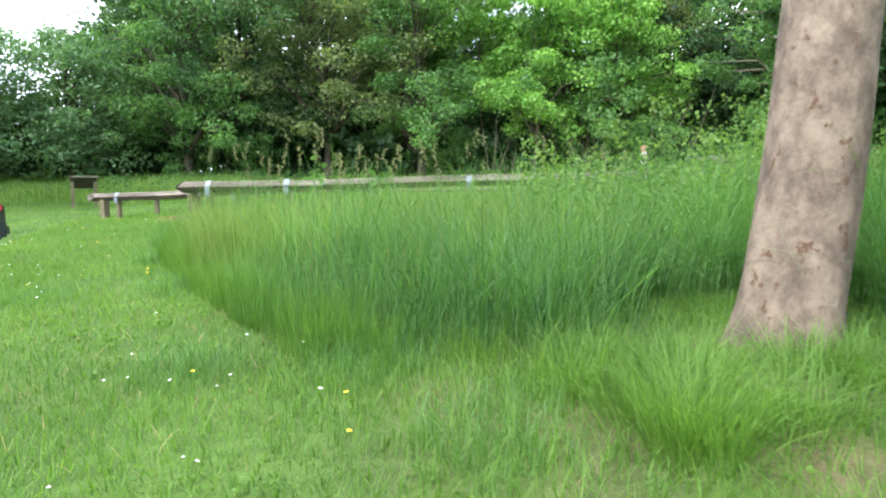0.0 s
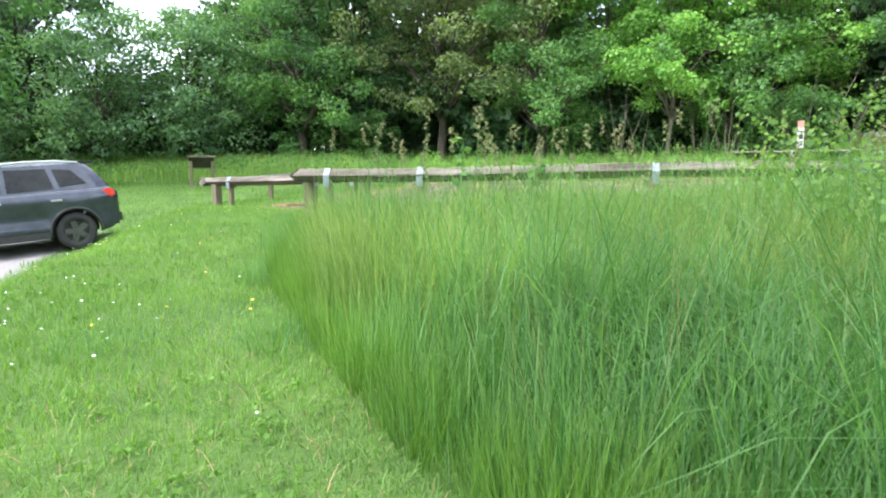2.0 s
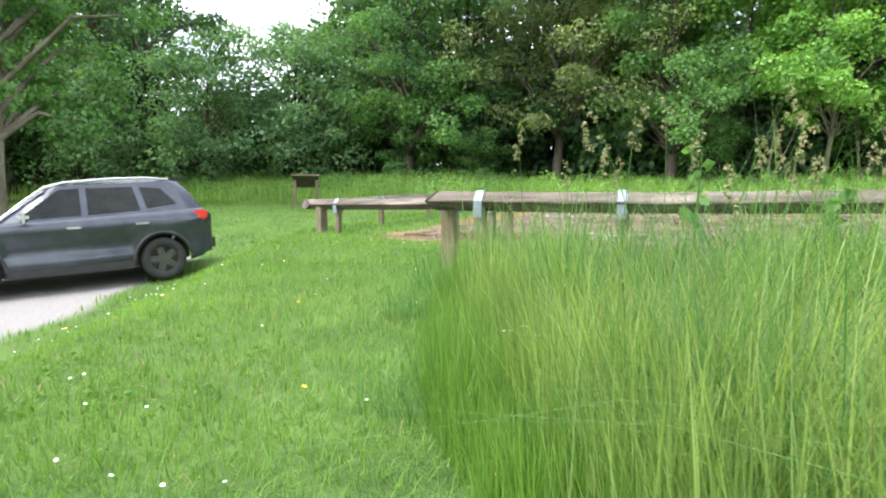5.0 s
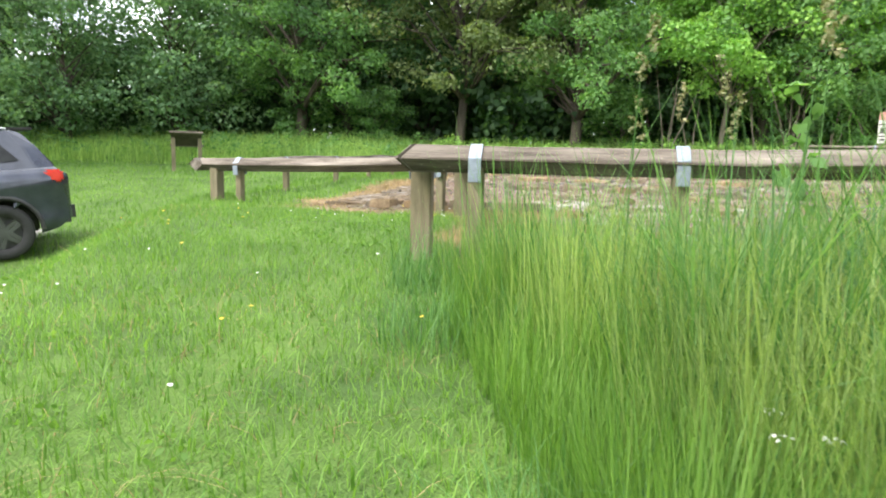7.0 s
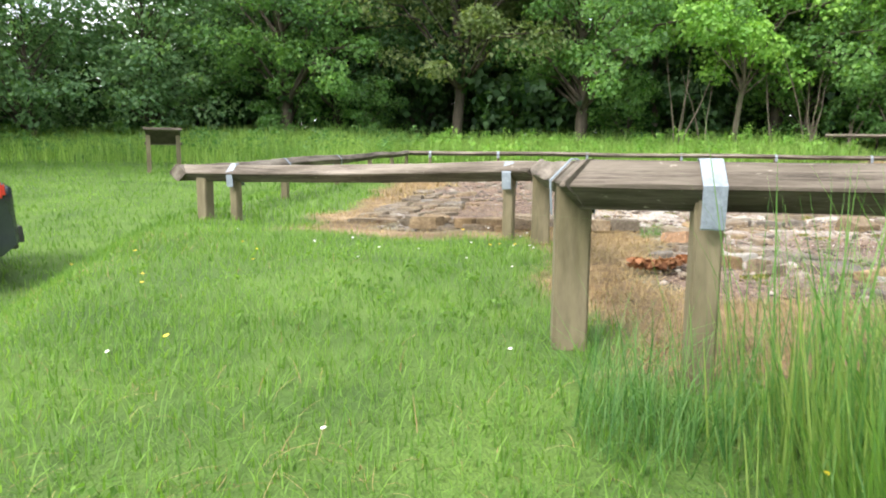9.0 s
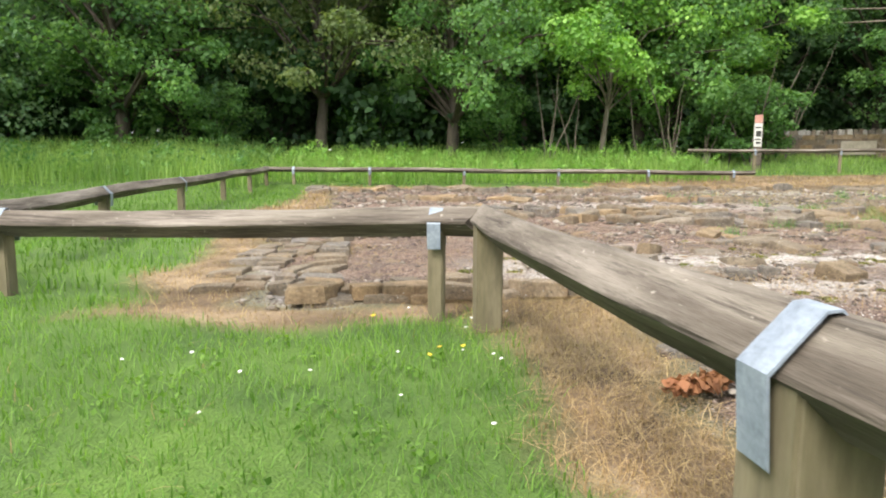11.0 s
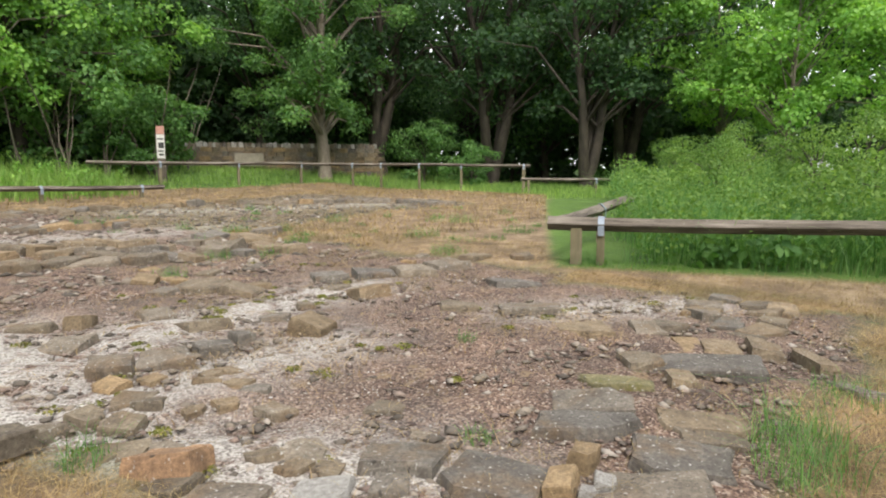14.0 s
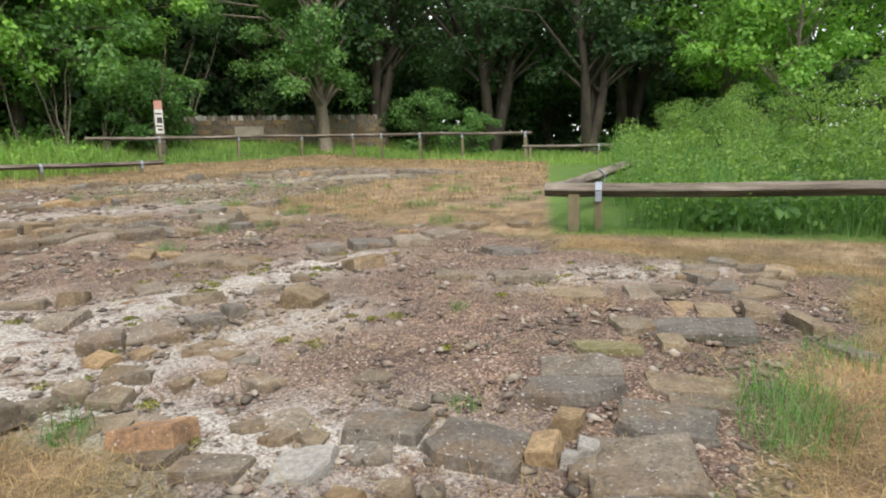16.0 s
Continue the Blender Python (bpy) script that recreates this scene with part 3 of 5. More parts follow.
# ---- near sycamore trunk ----
def near_trunk():
    rng = random.Random(9)
    root = tagged(new("tree"), "sycamore with smooth flaking grey-brown bark, leaning", "tree")
    root.matrix_basis = pose(1.83, 3.56, gz(1.83, 3.56))
    verts, faces, sides, rows = [], [], 40, 60
    for i in range(rows + 1):
        h = -0.15 + 6.2 * (i / rows) ** 1.15
        r = 0.265 - 0.012 * h + 0.06 * math.exp(-max(h, 0) / 0.15)
        cx, cy = 0.14 * h + 0.02 * math.sin(h * 2), 0.03 * h
        for j in range(sides):
            a = 2 * math.pi * j / sides
            flare = 1 + 0.12 * math.exp(-max(h, 0) / 0.2) * math.sin(4 * a + 1)
            n = noise.fractal((2.4 * math.cos(a), 2.4 * math.sin(a), h * 1.6), 1, 2, 5)
            rr = r * flare * (1 + 0.03 * n)
            verts.append((cx + rr * math.cos(a), cy + rr * math.sin(a), h))
    for i in range(rows):
        for j in range(sides):
            k = (j + 1) % sides
            faces.append((i * sides + j, i * sides + k, (i + 1) * sides + k, (i + 1) * sides + j))
    m, nt, b = mat("sycamore_bark", 0.85)
    col = ramp(nt, noise_fac(nt, 5, 7, 0.7, stretch=(1, 1, 0.6)), [(0.32, (0.06, 0.045, 0.035)), (0.46, (0.14, 0.105, 0.082)), (0.56, (0.21, 0.16, 0.125)), (0.7, (0.27, 0.215, 0.17))])
    flake = noise_fac(nt, 11, 4, 0.6, stretch=(1, 1, 0.7))
    col = mix(nt, ramp(nt, flake, [(0.6, (0, 0, 0)), (0.66, (1, 1, 1))]), col, (0.10, 0.055, 0.035))
    moss = ramp(nt, noise_fac(nt, 1.6, 5), [(0.6, (0, 0, 0)), (0.7, (0.7, 0.7, 0.7))])
    col = mix(nt, moss, col, (0.08, 0.075, 0.025))
    nt.links.new(col, b.inputs["Base Color"])
    bump(nt, b, flake, 0.8, 0.03)
    part("trunk", mesh_of("trunk", verts, faces, True), m, root)
    pieces, cs = [], []
    for i in range(12):
        a, l = i * 0.9, rng.uniform(2.0, 3.4)
        b0 = Vector((0.14 * 5.4, 0.16, 4.6 + 0.11 * i))
        e = b0 + Vector((l * math.cos(a), l * math.sin(a), rng.uniform(1.5, 3.2)))
        pieces.append(tube([b0, (b0 + e) / 2 + Vector((0, 0, 0.4)), e], [0.1, 0.06, 0.02], 6, 0.05, rng))
        cs += [tuple(e), tuple((b0 + e) / 2 + Vector((0, 0, 1.0)))]
    v, f = join(pieces)
    part("branchwork", mesh_of("branchwork", v, f, True), m, root)
    part("crown", leaves("crown", cs, 1.1, 140, 0.18, np.random.RandomState(3)), M_LEAF, root)


near_trunk()


# ---- grasses ----
def blades(name, xy, height, width, bend, rs, segs=3, lean=0.25, way=None):
    """A sheet of single blades: each a bent, tapering strip that stands on the ground."""
    n = len(xy)
    z = ground_z(xy[:, 0], xy[:, 1]) - 0.008
    base = np.column_stack((xy, z))
    a = rs.uniform(0, 2 * np.pi, n) if way is None else way
    out = np.column_stack((np.cos(a), np.sin(a), np.zeros(n)))
    side = np.column_stack((-np.sin(a), np.cos(a), np.zeros(n)))
    b = bend * rs.uniform(0.3, 1.3, n)
    ln = lean * (rs.uniform(-1, 1, n) if way is None else rs.uniform(0.0, 1, n))
    rows = []
    for i in range(segs):
        q = i / segs
        up = height * (q - 0.35 * b * q ** 3)
        c = base + out * (height * (ln * q + b * q * q))[:, None]
        c[:, 2] += up
        w = (width * (1 - 0.75 * q))[:, None]
        rows += [c - side * w, c + side * w]
    tip = base + out * (height * (ln + b))[:, None]
    tip[:, 2] += height * (1 - 0.35 * b)
    rows.append(tip)
    k = 2 * segs + 1
    v = np.stack(rows, 1).reshape(-1, 3)
    o = np.arange(n)[:, None] * k
    loops, sizes = [], []
    f = []
    for i in range(segs - 1):
        f += [2 * i, 2 * i + 1, 2 * i + 3, 2 * i + 2]
        sizes.append(4)
    f += [2 * segs - 2, 2 * segs - 1, 2 * segs]
    sizes.append(3)
    return fast_mesh(name, v, (o + np.array(f)).ravel(), np.tile(sizes, n))


def scatter(n, x0, x1, y0, y1, keep, rs):
    xy = np.column_stack((rs.uniform(x0, x1, n), rs.uniform(y0, y1, n)))
    return xy[rs.uniform(0, 1, n) < keep(xy[:, 0], xy[:, 1])]


def not_turf(x, y):
    return np.clip(earth_mask(x, y) + straw_mask(x, y) + road_mask(x, y), 0, 1)


rs = np.random.RandomState(12)
# tall meadow grass beside the walk: tufted, higher towards the slope
mid = scatter(3600, -4.2, 7.5, 3.2, 9.1, tall_mask, rs)
own = rs.randint(0, len(mid), 72000)
off = rs.normal(size=(72000, 2)) * rs.uniform(0.05, 0.16, len(mid))[own][:, None]
xy = mid[own] + off
keep = (tall_mask(xy[:, 0], xy[:, 1]) > 0.05) & off_path(xy[:, 0], xy[:, 1])
xy, off, own = xy[keep], off[keep], own[keep]
way = np.arctan2(off[:, 1], off[:, 0]) + rs.normal(size=len(xy)) * 0.9
tuft = np.array([noise.noise((x * 1.3, y * 1.3, 4)) for x, y in xy.tolist()])
size = rs.uniform(0.5, 1.3, len(mid))[own]
h = size * (np.clip(0.52 + 0.10 * (xy[:, 0] + 3), 0.45, 1.05) + 0.2 * smooth01(6.5, 8, xy[:, 1]) * (xy[:, 0] < -0.5)) * (1 + 0.6 * tuft) * rs.uniform(0.5, 1.1, len(xy)) * np.clip(0.35 + (xy[:, 0] - tall_edge(xy[:, 1])) * (1.1 + 1.2 * smooth01(7, 8.3, xy[:, 1])), 0.35, 1)
me = blades("tall_grass", xy, h, rs.uniform(0.002, 0.0048, len(xy)), rs.choice([0.35, 0.8, 1.5], len(xy), p=[0.4, 0.35, 0.25]) * arch(xy), rs, 4, 0.5, way)
tagged(part("tall_grass", me, M_GRASS_TALL), "tall lush meadow grass beside the mown lawn", "grass", kind="stuff")
# paler, seeding grass in front of the rail and along the edge of the tall patch
M_GRASS_PALE = leafy("pale_grass", (0.12, 0.21, 0.06), (0.36, 0.46, 0.18), 1.2)
mid = scatter(2600, -3.5, 1.5, 4.9, 9.0, lambda x, y: off_path(x, y) * (x > tall_edge(y) + 0.2) * np.clip((y - 4.7) / 1.2, 0, 1) * (0.35 + 0.65 * (np.sin(2.1 * x + y) > -0.3)), rs)
own = rs.randint(0, len(mid), 36000)
off = rs.normal(size=(36000, 2)) * 0.1
xy = mid[own] + off
keep = off_path(xy[:, 0], xy[:, 1])
xy, off, own = xy[keep], off[keep], own[keep]
way = np.arctan2(off[:, 1], off[:, 0]) + rs.normal(size=len(xy)) * 0.8
h = rs.uniform(0.55, 1.0, len(mid))[own] * rs.uniform(0.5, 1.1, len(xy)) * (0.62 + 0.25 * smooth01(-3.2, -1.5, xy[:, 0]))
me = blades("tall_grass", xy, h, rs.uniform(0.0018, 0.0042, len(xy)), rs.choice([0.3, 0.8, 1.4], len(xy), p=[0.45, 0.35, 0.2]) * arch(xy), rs, 4, 0.45, way)
tagged(part("tall_grass", me, M_GRASS_PALE), "pale green seeding grass in front of the rail", "grass", kind="stuff")
mid = scatter(1500, -4.0, 2.6, 2.2, 8.6, lambda x, y: np.exp(-((x - tall_edge(y) + 0.1) / 0.42) ** 2) * (y > 3.2) * off_path(x, y) + 0.3 * (y <= 3.3) * (x > 0.1) * (1 - bare_mask(x, y)), rs)
own = rs.randint(0, len(mid), 24000)
off = rs.normal(size=(24000, 2)) * 0.11
xy = mid[own] + off
keep = off_path(xy[:, 0], xy[:, 1])
xy, off, own = xy[keep], off[keep], own[keep]
way = np.arctan2(off[:, 1], off[:, 0]) + rs.normal(size=len(xy)) * 0.8
h = rs.uniform(0.14, 0.42, len(mid))[own] * rs.uniform(0.5, 1.1, len(xy))
me = blades("tall_grass", xy, h, rs.uniform(0.0016, 0.0036, len(xy)), rs.choice([0.4, 0.9, 1.5], len(xy)) * arch(xy), rs, 4, 0.55, way)
tagged(part("tall_grass", me, M_LAWN), "half-grown grass between the lawn and the tall patch", "grass", kind="stuff")
xy = scatter(1500, -3.4, 5.5, 3.6, 9.0, lambda x, y: tall_mask(x, y) * off_path(x - 0.4, y), rs)
me = blades("tall_grass", xy, rs.uniform(0.5, 1.15, len(xy)) * np.clip(0.75 + 0.08 * (xy[:, 0] + 3), 0.7, 1.2), rs.uniform(0.0007, 0.0013, len(xy)), rs.choice([0.1, 0.3, 0.6], len(xy)) * arch(xy), rs, 4, 0.35)
tagged(part("tall_grass", me, M_STRAW), "thin straw-coloured flowering stalks in the tall grass", "grass", kind="stuff")
# weeds right of the remains and grass behind the fences
xy = scatter(60000, 3, 20, 9, 21, tall_mask, rs)
clump = np.array([noise.noise((x * 0.8, y * 0.8, 21)) for x, y in xy.tolist()])
me = blades("tall_weeds", xy, rs.uniform(0.3, 1.05, len(xy)) * np.clip(0.7 + 0.05 * xy[:, 0], 0.8, 1.3) * (1 + 0.5 * clump), rs.uniform(0.003, 0.007, len(xy)), rs.choice([0.4, 0.9, 1.4], len(xy)), rs, 3)
tagged(part("tall_weeds", me, M_GRASS_TALL), "rank green weeds and grass behind the rail", "grass", kind="stuff")
xy = scatter(62000, -30, 8, 24, 35, lambda x, y: tall_mask(x, y) * 0.8, rs)
me = blades("meadow", xy, rs.uniform(0.35, 1.05, len(xy)), rs.uniform(0.007, 0.014, len(xy)), 0.4, rs, 2)
tagged(part("meadow_grass", me, M_MEADOW), "rough meadow grass in front of the wood", "grass", kind="stuff")
xy = scatter(30000, 6.5, 26, 14, 36, lambda x, y: (1 - not_turf(x, y)) * (y > 15 + 0.6 * (20 - x)) * 1.0, rs)
me = blades("meadow", xy, rs.uniform(0.08, 0.35, len(xy)), rs.uniform(0.008, 0.014, len(xy)), 0.4, rs, 3)
tagged(part("meadow_grass", me, M_MEADOW), "short grass in front of the stone wall", "grass", kind="stuff")
# mown lawn
def lawn_keep(x, y):
    return (1 - not_turf(x, y)) * (1 - 0.85 * tall_mask(x, y)) * (1 - 0.85 * bare_mask(x, y)) * np.clip(1.3 - y / 16, 0.12, 1)


xy = scatter(270000, -7.5, 3.5, 0.3, 13, lawn_keep, rs)
lush = np.array([noise.noise((x * 0.9, y * 0.9, 7)) for x, y in xy.tolist()])
h = rs.uniform(0.04, 0.095, len(xy)) * (1.1 + 0.6 * lush) * (1 + 0.9 * smooth01(-1.2, 0.4, xy[:, 0]) * (1 - smooth01(4, 5, xy[:, 1])))
me = blades("lawn", xy, np.minimum(h, np.where(xy[:, 0] < -2, 0.095, 0.17)), rs.uniform(0.0018, 0.0038, len(xy)), 0.7, rs, 2, 0.8)
tagged(part("lawn_grass", me, M_LAWN), "bright green mown lawn with clover and daisies", "grass", kind="stuff")
xy = scatter(50000, -24, -5, 9, 28, lambda x, y: (1 - not_turf(x, y)) * (1 - tall_mask(x, y)) * ((y > 12.6) | (x < -7.3)), rs)
me = blades("lawn", xy, rs.uniform(0.05, 0.14, len(xy)), rs.uniform(0.005, 0.01, len(xy)), 0.5, rs, 2, 0.5)
tagged(part("lawn_grass", me, M_LAWN), "bright green lawn beyond the parked car", "grass", kind="stuff")
# dried grass round the remains
xy = scatter(90000, -6.6, 4.5, 9.3, 20, lambda x, y: np.clip(straw_mask(x, y) + 0.05 * earth_mask(x, y), 0, 1), rs)
me = blades("straw", xy, rs.uniform(0.03, 0.10, len(xy)), rs.uniform(0.0012, 0.0025, len(xy)), 1.9, rs, 3, 1.5)
tagged(part("dry_grass", me, M_STRAW), "dead straw-coloured grass round the remains", "grass", kind="stuff")
xy = scatter(70000, -3.9, 2.6, 9.35, 12.9, straw_mask, rs)
me = blades("straw", xy, rs.uniform(0.03, 0.10, len(xy)), rs.uniform(0.0009, 0.0019, len(xy)), 2.3, rs, 3, 1.8)
tagged(part("dry_grass", me, M_STRAW), "tangled dead straw lying beside the rail", "grass", kind="stuff")
xy = scatter(45000, -7, 17, 16, 30, straw_mask, rs)
me = blades("straw", xy, rs.uniform(0.04, 0.16, len(xy)), rs.uniform(0.004, 0.008, len(xy)), 1.0, rs, 2, 1.0)
tagged(part("dry_grass", me, M_STRAW), "dead straw-coloured grass at the far side of the remains", "grass", kind="stuff")
# arching stems with pale seed heads above the tall grass
xy = scatter(420, -3.0, 2.0, 6.4, 8.9, lambda x, y: tall_mask(x, y) * off_path(x - 0.2, y), rs)
M_SEED = leafy("seed_heads", (0.19, 0.20, 0.11), (0.34, 0.33, 0.21), 1.0, 0.25, 0.8)
for i, (x, y) in enumerate(xy[:46].tolist()):
    rg = random.Random(i)
    l, t, a = rg.uniform(0.95, 1.4), rg.uniform(0.02, 0.3), rg.uniform(0, 6.28)
    p = [(t * l * q * q * math.cos(a), t * l * q * q * math.sin(a), l * q) for q in (0, 0.25, 0.5, 0.75, 1)]
    root = tagged(new("flowering_grass"), "tall flowering grass stem with a pale seed head", "grass", "flowering grass stems")
    root.matrix_basis = pose(x, y, gz(x, y) - 0.02)
    v, f = tube(p, [0.003, 0.003, 0.0025, 0.002, 0.001], 4)
    part("stem", mesh_of("stem", v, f), M_GRASS_TALL, root)
    cs = [(p[4][0] + rg.uniform(-0.03, 0.03), p[4][1] + rg.uniform(-0.03, 0.03), l - 0.03 - 0.16 * k / 6) for k in range(7)]
    part("seed_head", leaves("seed_head", cs, 0.018, 14, 0.016, np.random.RandomState(i), 1.0), M_SEED, root)

# leafy weeds: behind the right rail, among the tall grass and in the meadow
def weeds(n, box_, keep, hmax, leaf, per, material, label, seed):
    q = np.random.RandomState(seed)
    p = scatter(n, *box_, keep, q)
    clump = np.array([noise.noise((x * 0.7, y * 0.7, 11 + seed)) + 0.5 * noise.noise((x * 2.1, y * 2.1, seed)) for x, y in p.tolist()])
    z = ground_z(p[:, 0], p[:, 1]) + hmax * np.clip(0.8 + 0.75 * clump, 0.3, 1.5) * q.uniform(0.12, 1.0, len(p))
    me = leaves("leafy_weeds", np.column_stack((p, z)), 0.2, per, leaf, q, 0.8)
    tagged(part("leafy_weeds", me, material), label, "weeds", kind="stuff")


weeds(4200, (3.2, 19, 9, 19), tall_mask, 1.05, 0.055, 18, M_LEAF_WEED, "rank leafy weeds behind the knee rail", 1)
weeds(260, (3.4, 5.4, 9.2, 12.6), lambda x, y: tall_mask(x, y) * (np.sin(3.1 * y + x) > 0.1), 0.5, 0.11, 12, M_LEAF, "broad dark leaves of brambles under the rail", 5)
weeds(1100, (0.9, 7.5, 5.6, 9.0), tall_mask, 1.35, 0.05, 20, M_LEAF_WEED, "bushy green weeds among the tall grass", 2)
weeds(700, (-7.4, 6.8, 28.4, 34.5), tall_mask, 0.85, 0.09, 12, M_LEAF_LIGHT, "nettles and weeds in the meadow", 3)
weeds(1200, (-28, -7.5, 27, 35), tall_mask, 0.9, 0.11, 10, M_LEAF, "nettles at the wood edge", 4)

# dark undergrowth closing the wood behind the front trees; its leaf colour holds the shade
ring = []
rg = random.Random(77)
for _ in range(900):
    x = rg.uniform(-50, 44)
    y = rg.uniform(42, 54)
    ring.append((x, y, rg.uniform(2.0, 5.5 if -0.95 < x / y < -0.5 else 11.0)))
for _ in range(260):
    ring.append((rg.uniform(35, 46), rg.uniform(-12, 44), rg.uniform(1.5, 9.0)))
    ring.append((rg.uniform(-50, -38), rg.uniform(-8, 44), rg.uniform(1.5, 8.0)))
for _ in range(240):
    ring.append((rg.uniform(-50, -33), rg.uniform(6, 42), rg.uniform(0.8, 4.0)))
tagged(part("far_wood", leaves("far_wood", ring, 2.2, 45, 0.75, np.random.RandomState(8), 0.9), M_LEAF_SHADE), "dense dark undergrowth deep in the wood", "wood", kind="stuff")


# ---- stones of the remains ----
def sandstone(name, stops, moss=0.7, lichen=0.66):
    """Weathered sandstone: beds of colour, pits, pale lichen spots and moss, each stone its own shade."""
    m, nt, b = mat(name, 0.92)
    g = nt.nodes.new("ShaderNodeNewGeometry")
    oi = nt.nodes.new("ShaderNodeObjectInfo")
    sh = nt.nodes.new("ShaderNodeVectorMath")
    sh.operation = "MULTIPLY_ADD"
    cx = nt.nodes.new("ShaderNodeCombineXYZ")
    nt.links.new(oi.outputs["Random"], cx.inputs[0])
    nt.links.new(oi.outputs["Random"], cx.inputs[2])
    sh.inputs[1].default_value = (37, 0, 23)
    nt.links.new(cx.outputs[0], sh.inputs[0])
    nt.links.new(g.outputs["Position"], sh.inputs[2])

    def fac(scale, detail=5.0, rough=0.65):
        n = node(nt, "ShaderNodeTexNoise", Scale=scale, Detail=detail, Roughness=rough)
        nt.links.new(sh.outputs[0], n.inputs["Vector"])
        return n.outputs["Fac"]
    col = ramp(nt, fac(7, 7, 0.7), stops)
    col = mix(nt, 1.0, col, ramp(nt, oi.outputs["Random"], [(0, (0.72, 0.72, 0.74)), (0.35, (0.95, 0.94, 0.93)), (0.7, (1.05, 0.99, 0.92)), (1, (1.3, 1.2, 1.06))]), "MULTIPLY")
    stain = ramp(nt, fac(3.2, 5), [(0.52, (0, 0, 0)), (0.66, (0.55, 0.55, 0.55))])
    col = mix(nt, stain, col, (0.15, 0.095, 0.05))
    f = fac(55, 8, 0.75)
    col = mix(nt, 0.75, col, ramp(nt, f, [(0.34, (0.45, 0.44, 0.43)), (0.5, (1.05, 1.04, 1.02)), (0.68, (1.7, 1.68, 1.62))]), "MULTIPLY")
    pits = ramp(nt, fac(26, 3, 0.5), [(0.27, (0.85, 0.85, 0.85)), (0.33, (0, 0, 0))])
    col = mix(nt, pits, col, (0.03, 0.026, 0.022))
    col = mix(nt, ramp(nt, fac(48, 3, 0.5), [(lichen, (0, 0, 0)), (lichen + 0.05, (0.8, 0.8, 0.8))]), col, (0.45, 0.44, 0.42))
    col = mix(nt, ramp(nt, fac(5.5, 6, 0.7), [(moss, (0, 0, 0)), (moss + 0.07, (0.85, 0.85, 0.85))]), col, (0.13, 0.12, 0.03))
    nt.links.new(col, b.inputs["Base Color"])
    bump(nt, b, f, 0.9, 0.012)
    return m


M_STONE = sandstone("sandstone", [(0.32, (0.09, 0.073, 0.055)), (0.5, (0.16, 0.132, 0.10)), (0.7, (0.23, 0.197, 0.15))])
M_STONE_GREY = sandstone("grey_slab", [(0.32, (0.085, 0.076, 0.067)), (0.5, (0.145, 0.131, 0.117)), (0.7, (0.21, 0.193, 0.173))], 0.72, 0.64)
M_STONE_OCHRE = sandstone("ochre_stone", [(0.32, (0.12, 0.09, 0.055)), (0.5, (0.20, 0.15, 0.095)), (0.7, (0.29, 0.23, 0.155))], 0.78, 0.7)
M_SLAB = surface("dressed_stone", [(0.35, (0.24, 0.215, 0.175)), (0.65, (0.33, 0.30, 0.25))], 4, 30)
M_STONE_RED = sandstone("red_brown_stone", [(0.32, (0.13, 0.085, 0.06)), (0.5, (0.21, 0.14, 0.095)), (0.7, (0.30, 0.20, 0.13))], 0.8)
M_STONE_MOSS = sandstone("mossy_slab", [(0.32, (0.12, 0.11, 0.06)), (0.5, (0.19, 0.175, 0.09)), (0.7, (0.26, 0.23, 0.14))], 0.55)
M_LIME = surface("lime_mortar", [(0.35, (0.27, 0.255, 0.24)), (0.65, (0.5, 0.485, 0.465))], 8, 40, strength=0.8, distance=0.02)


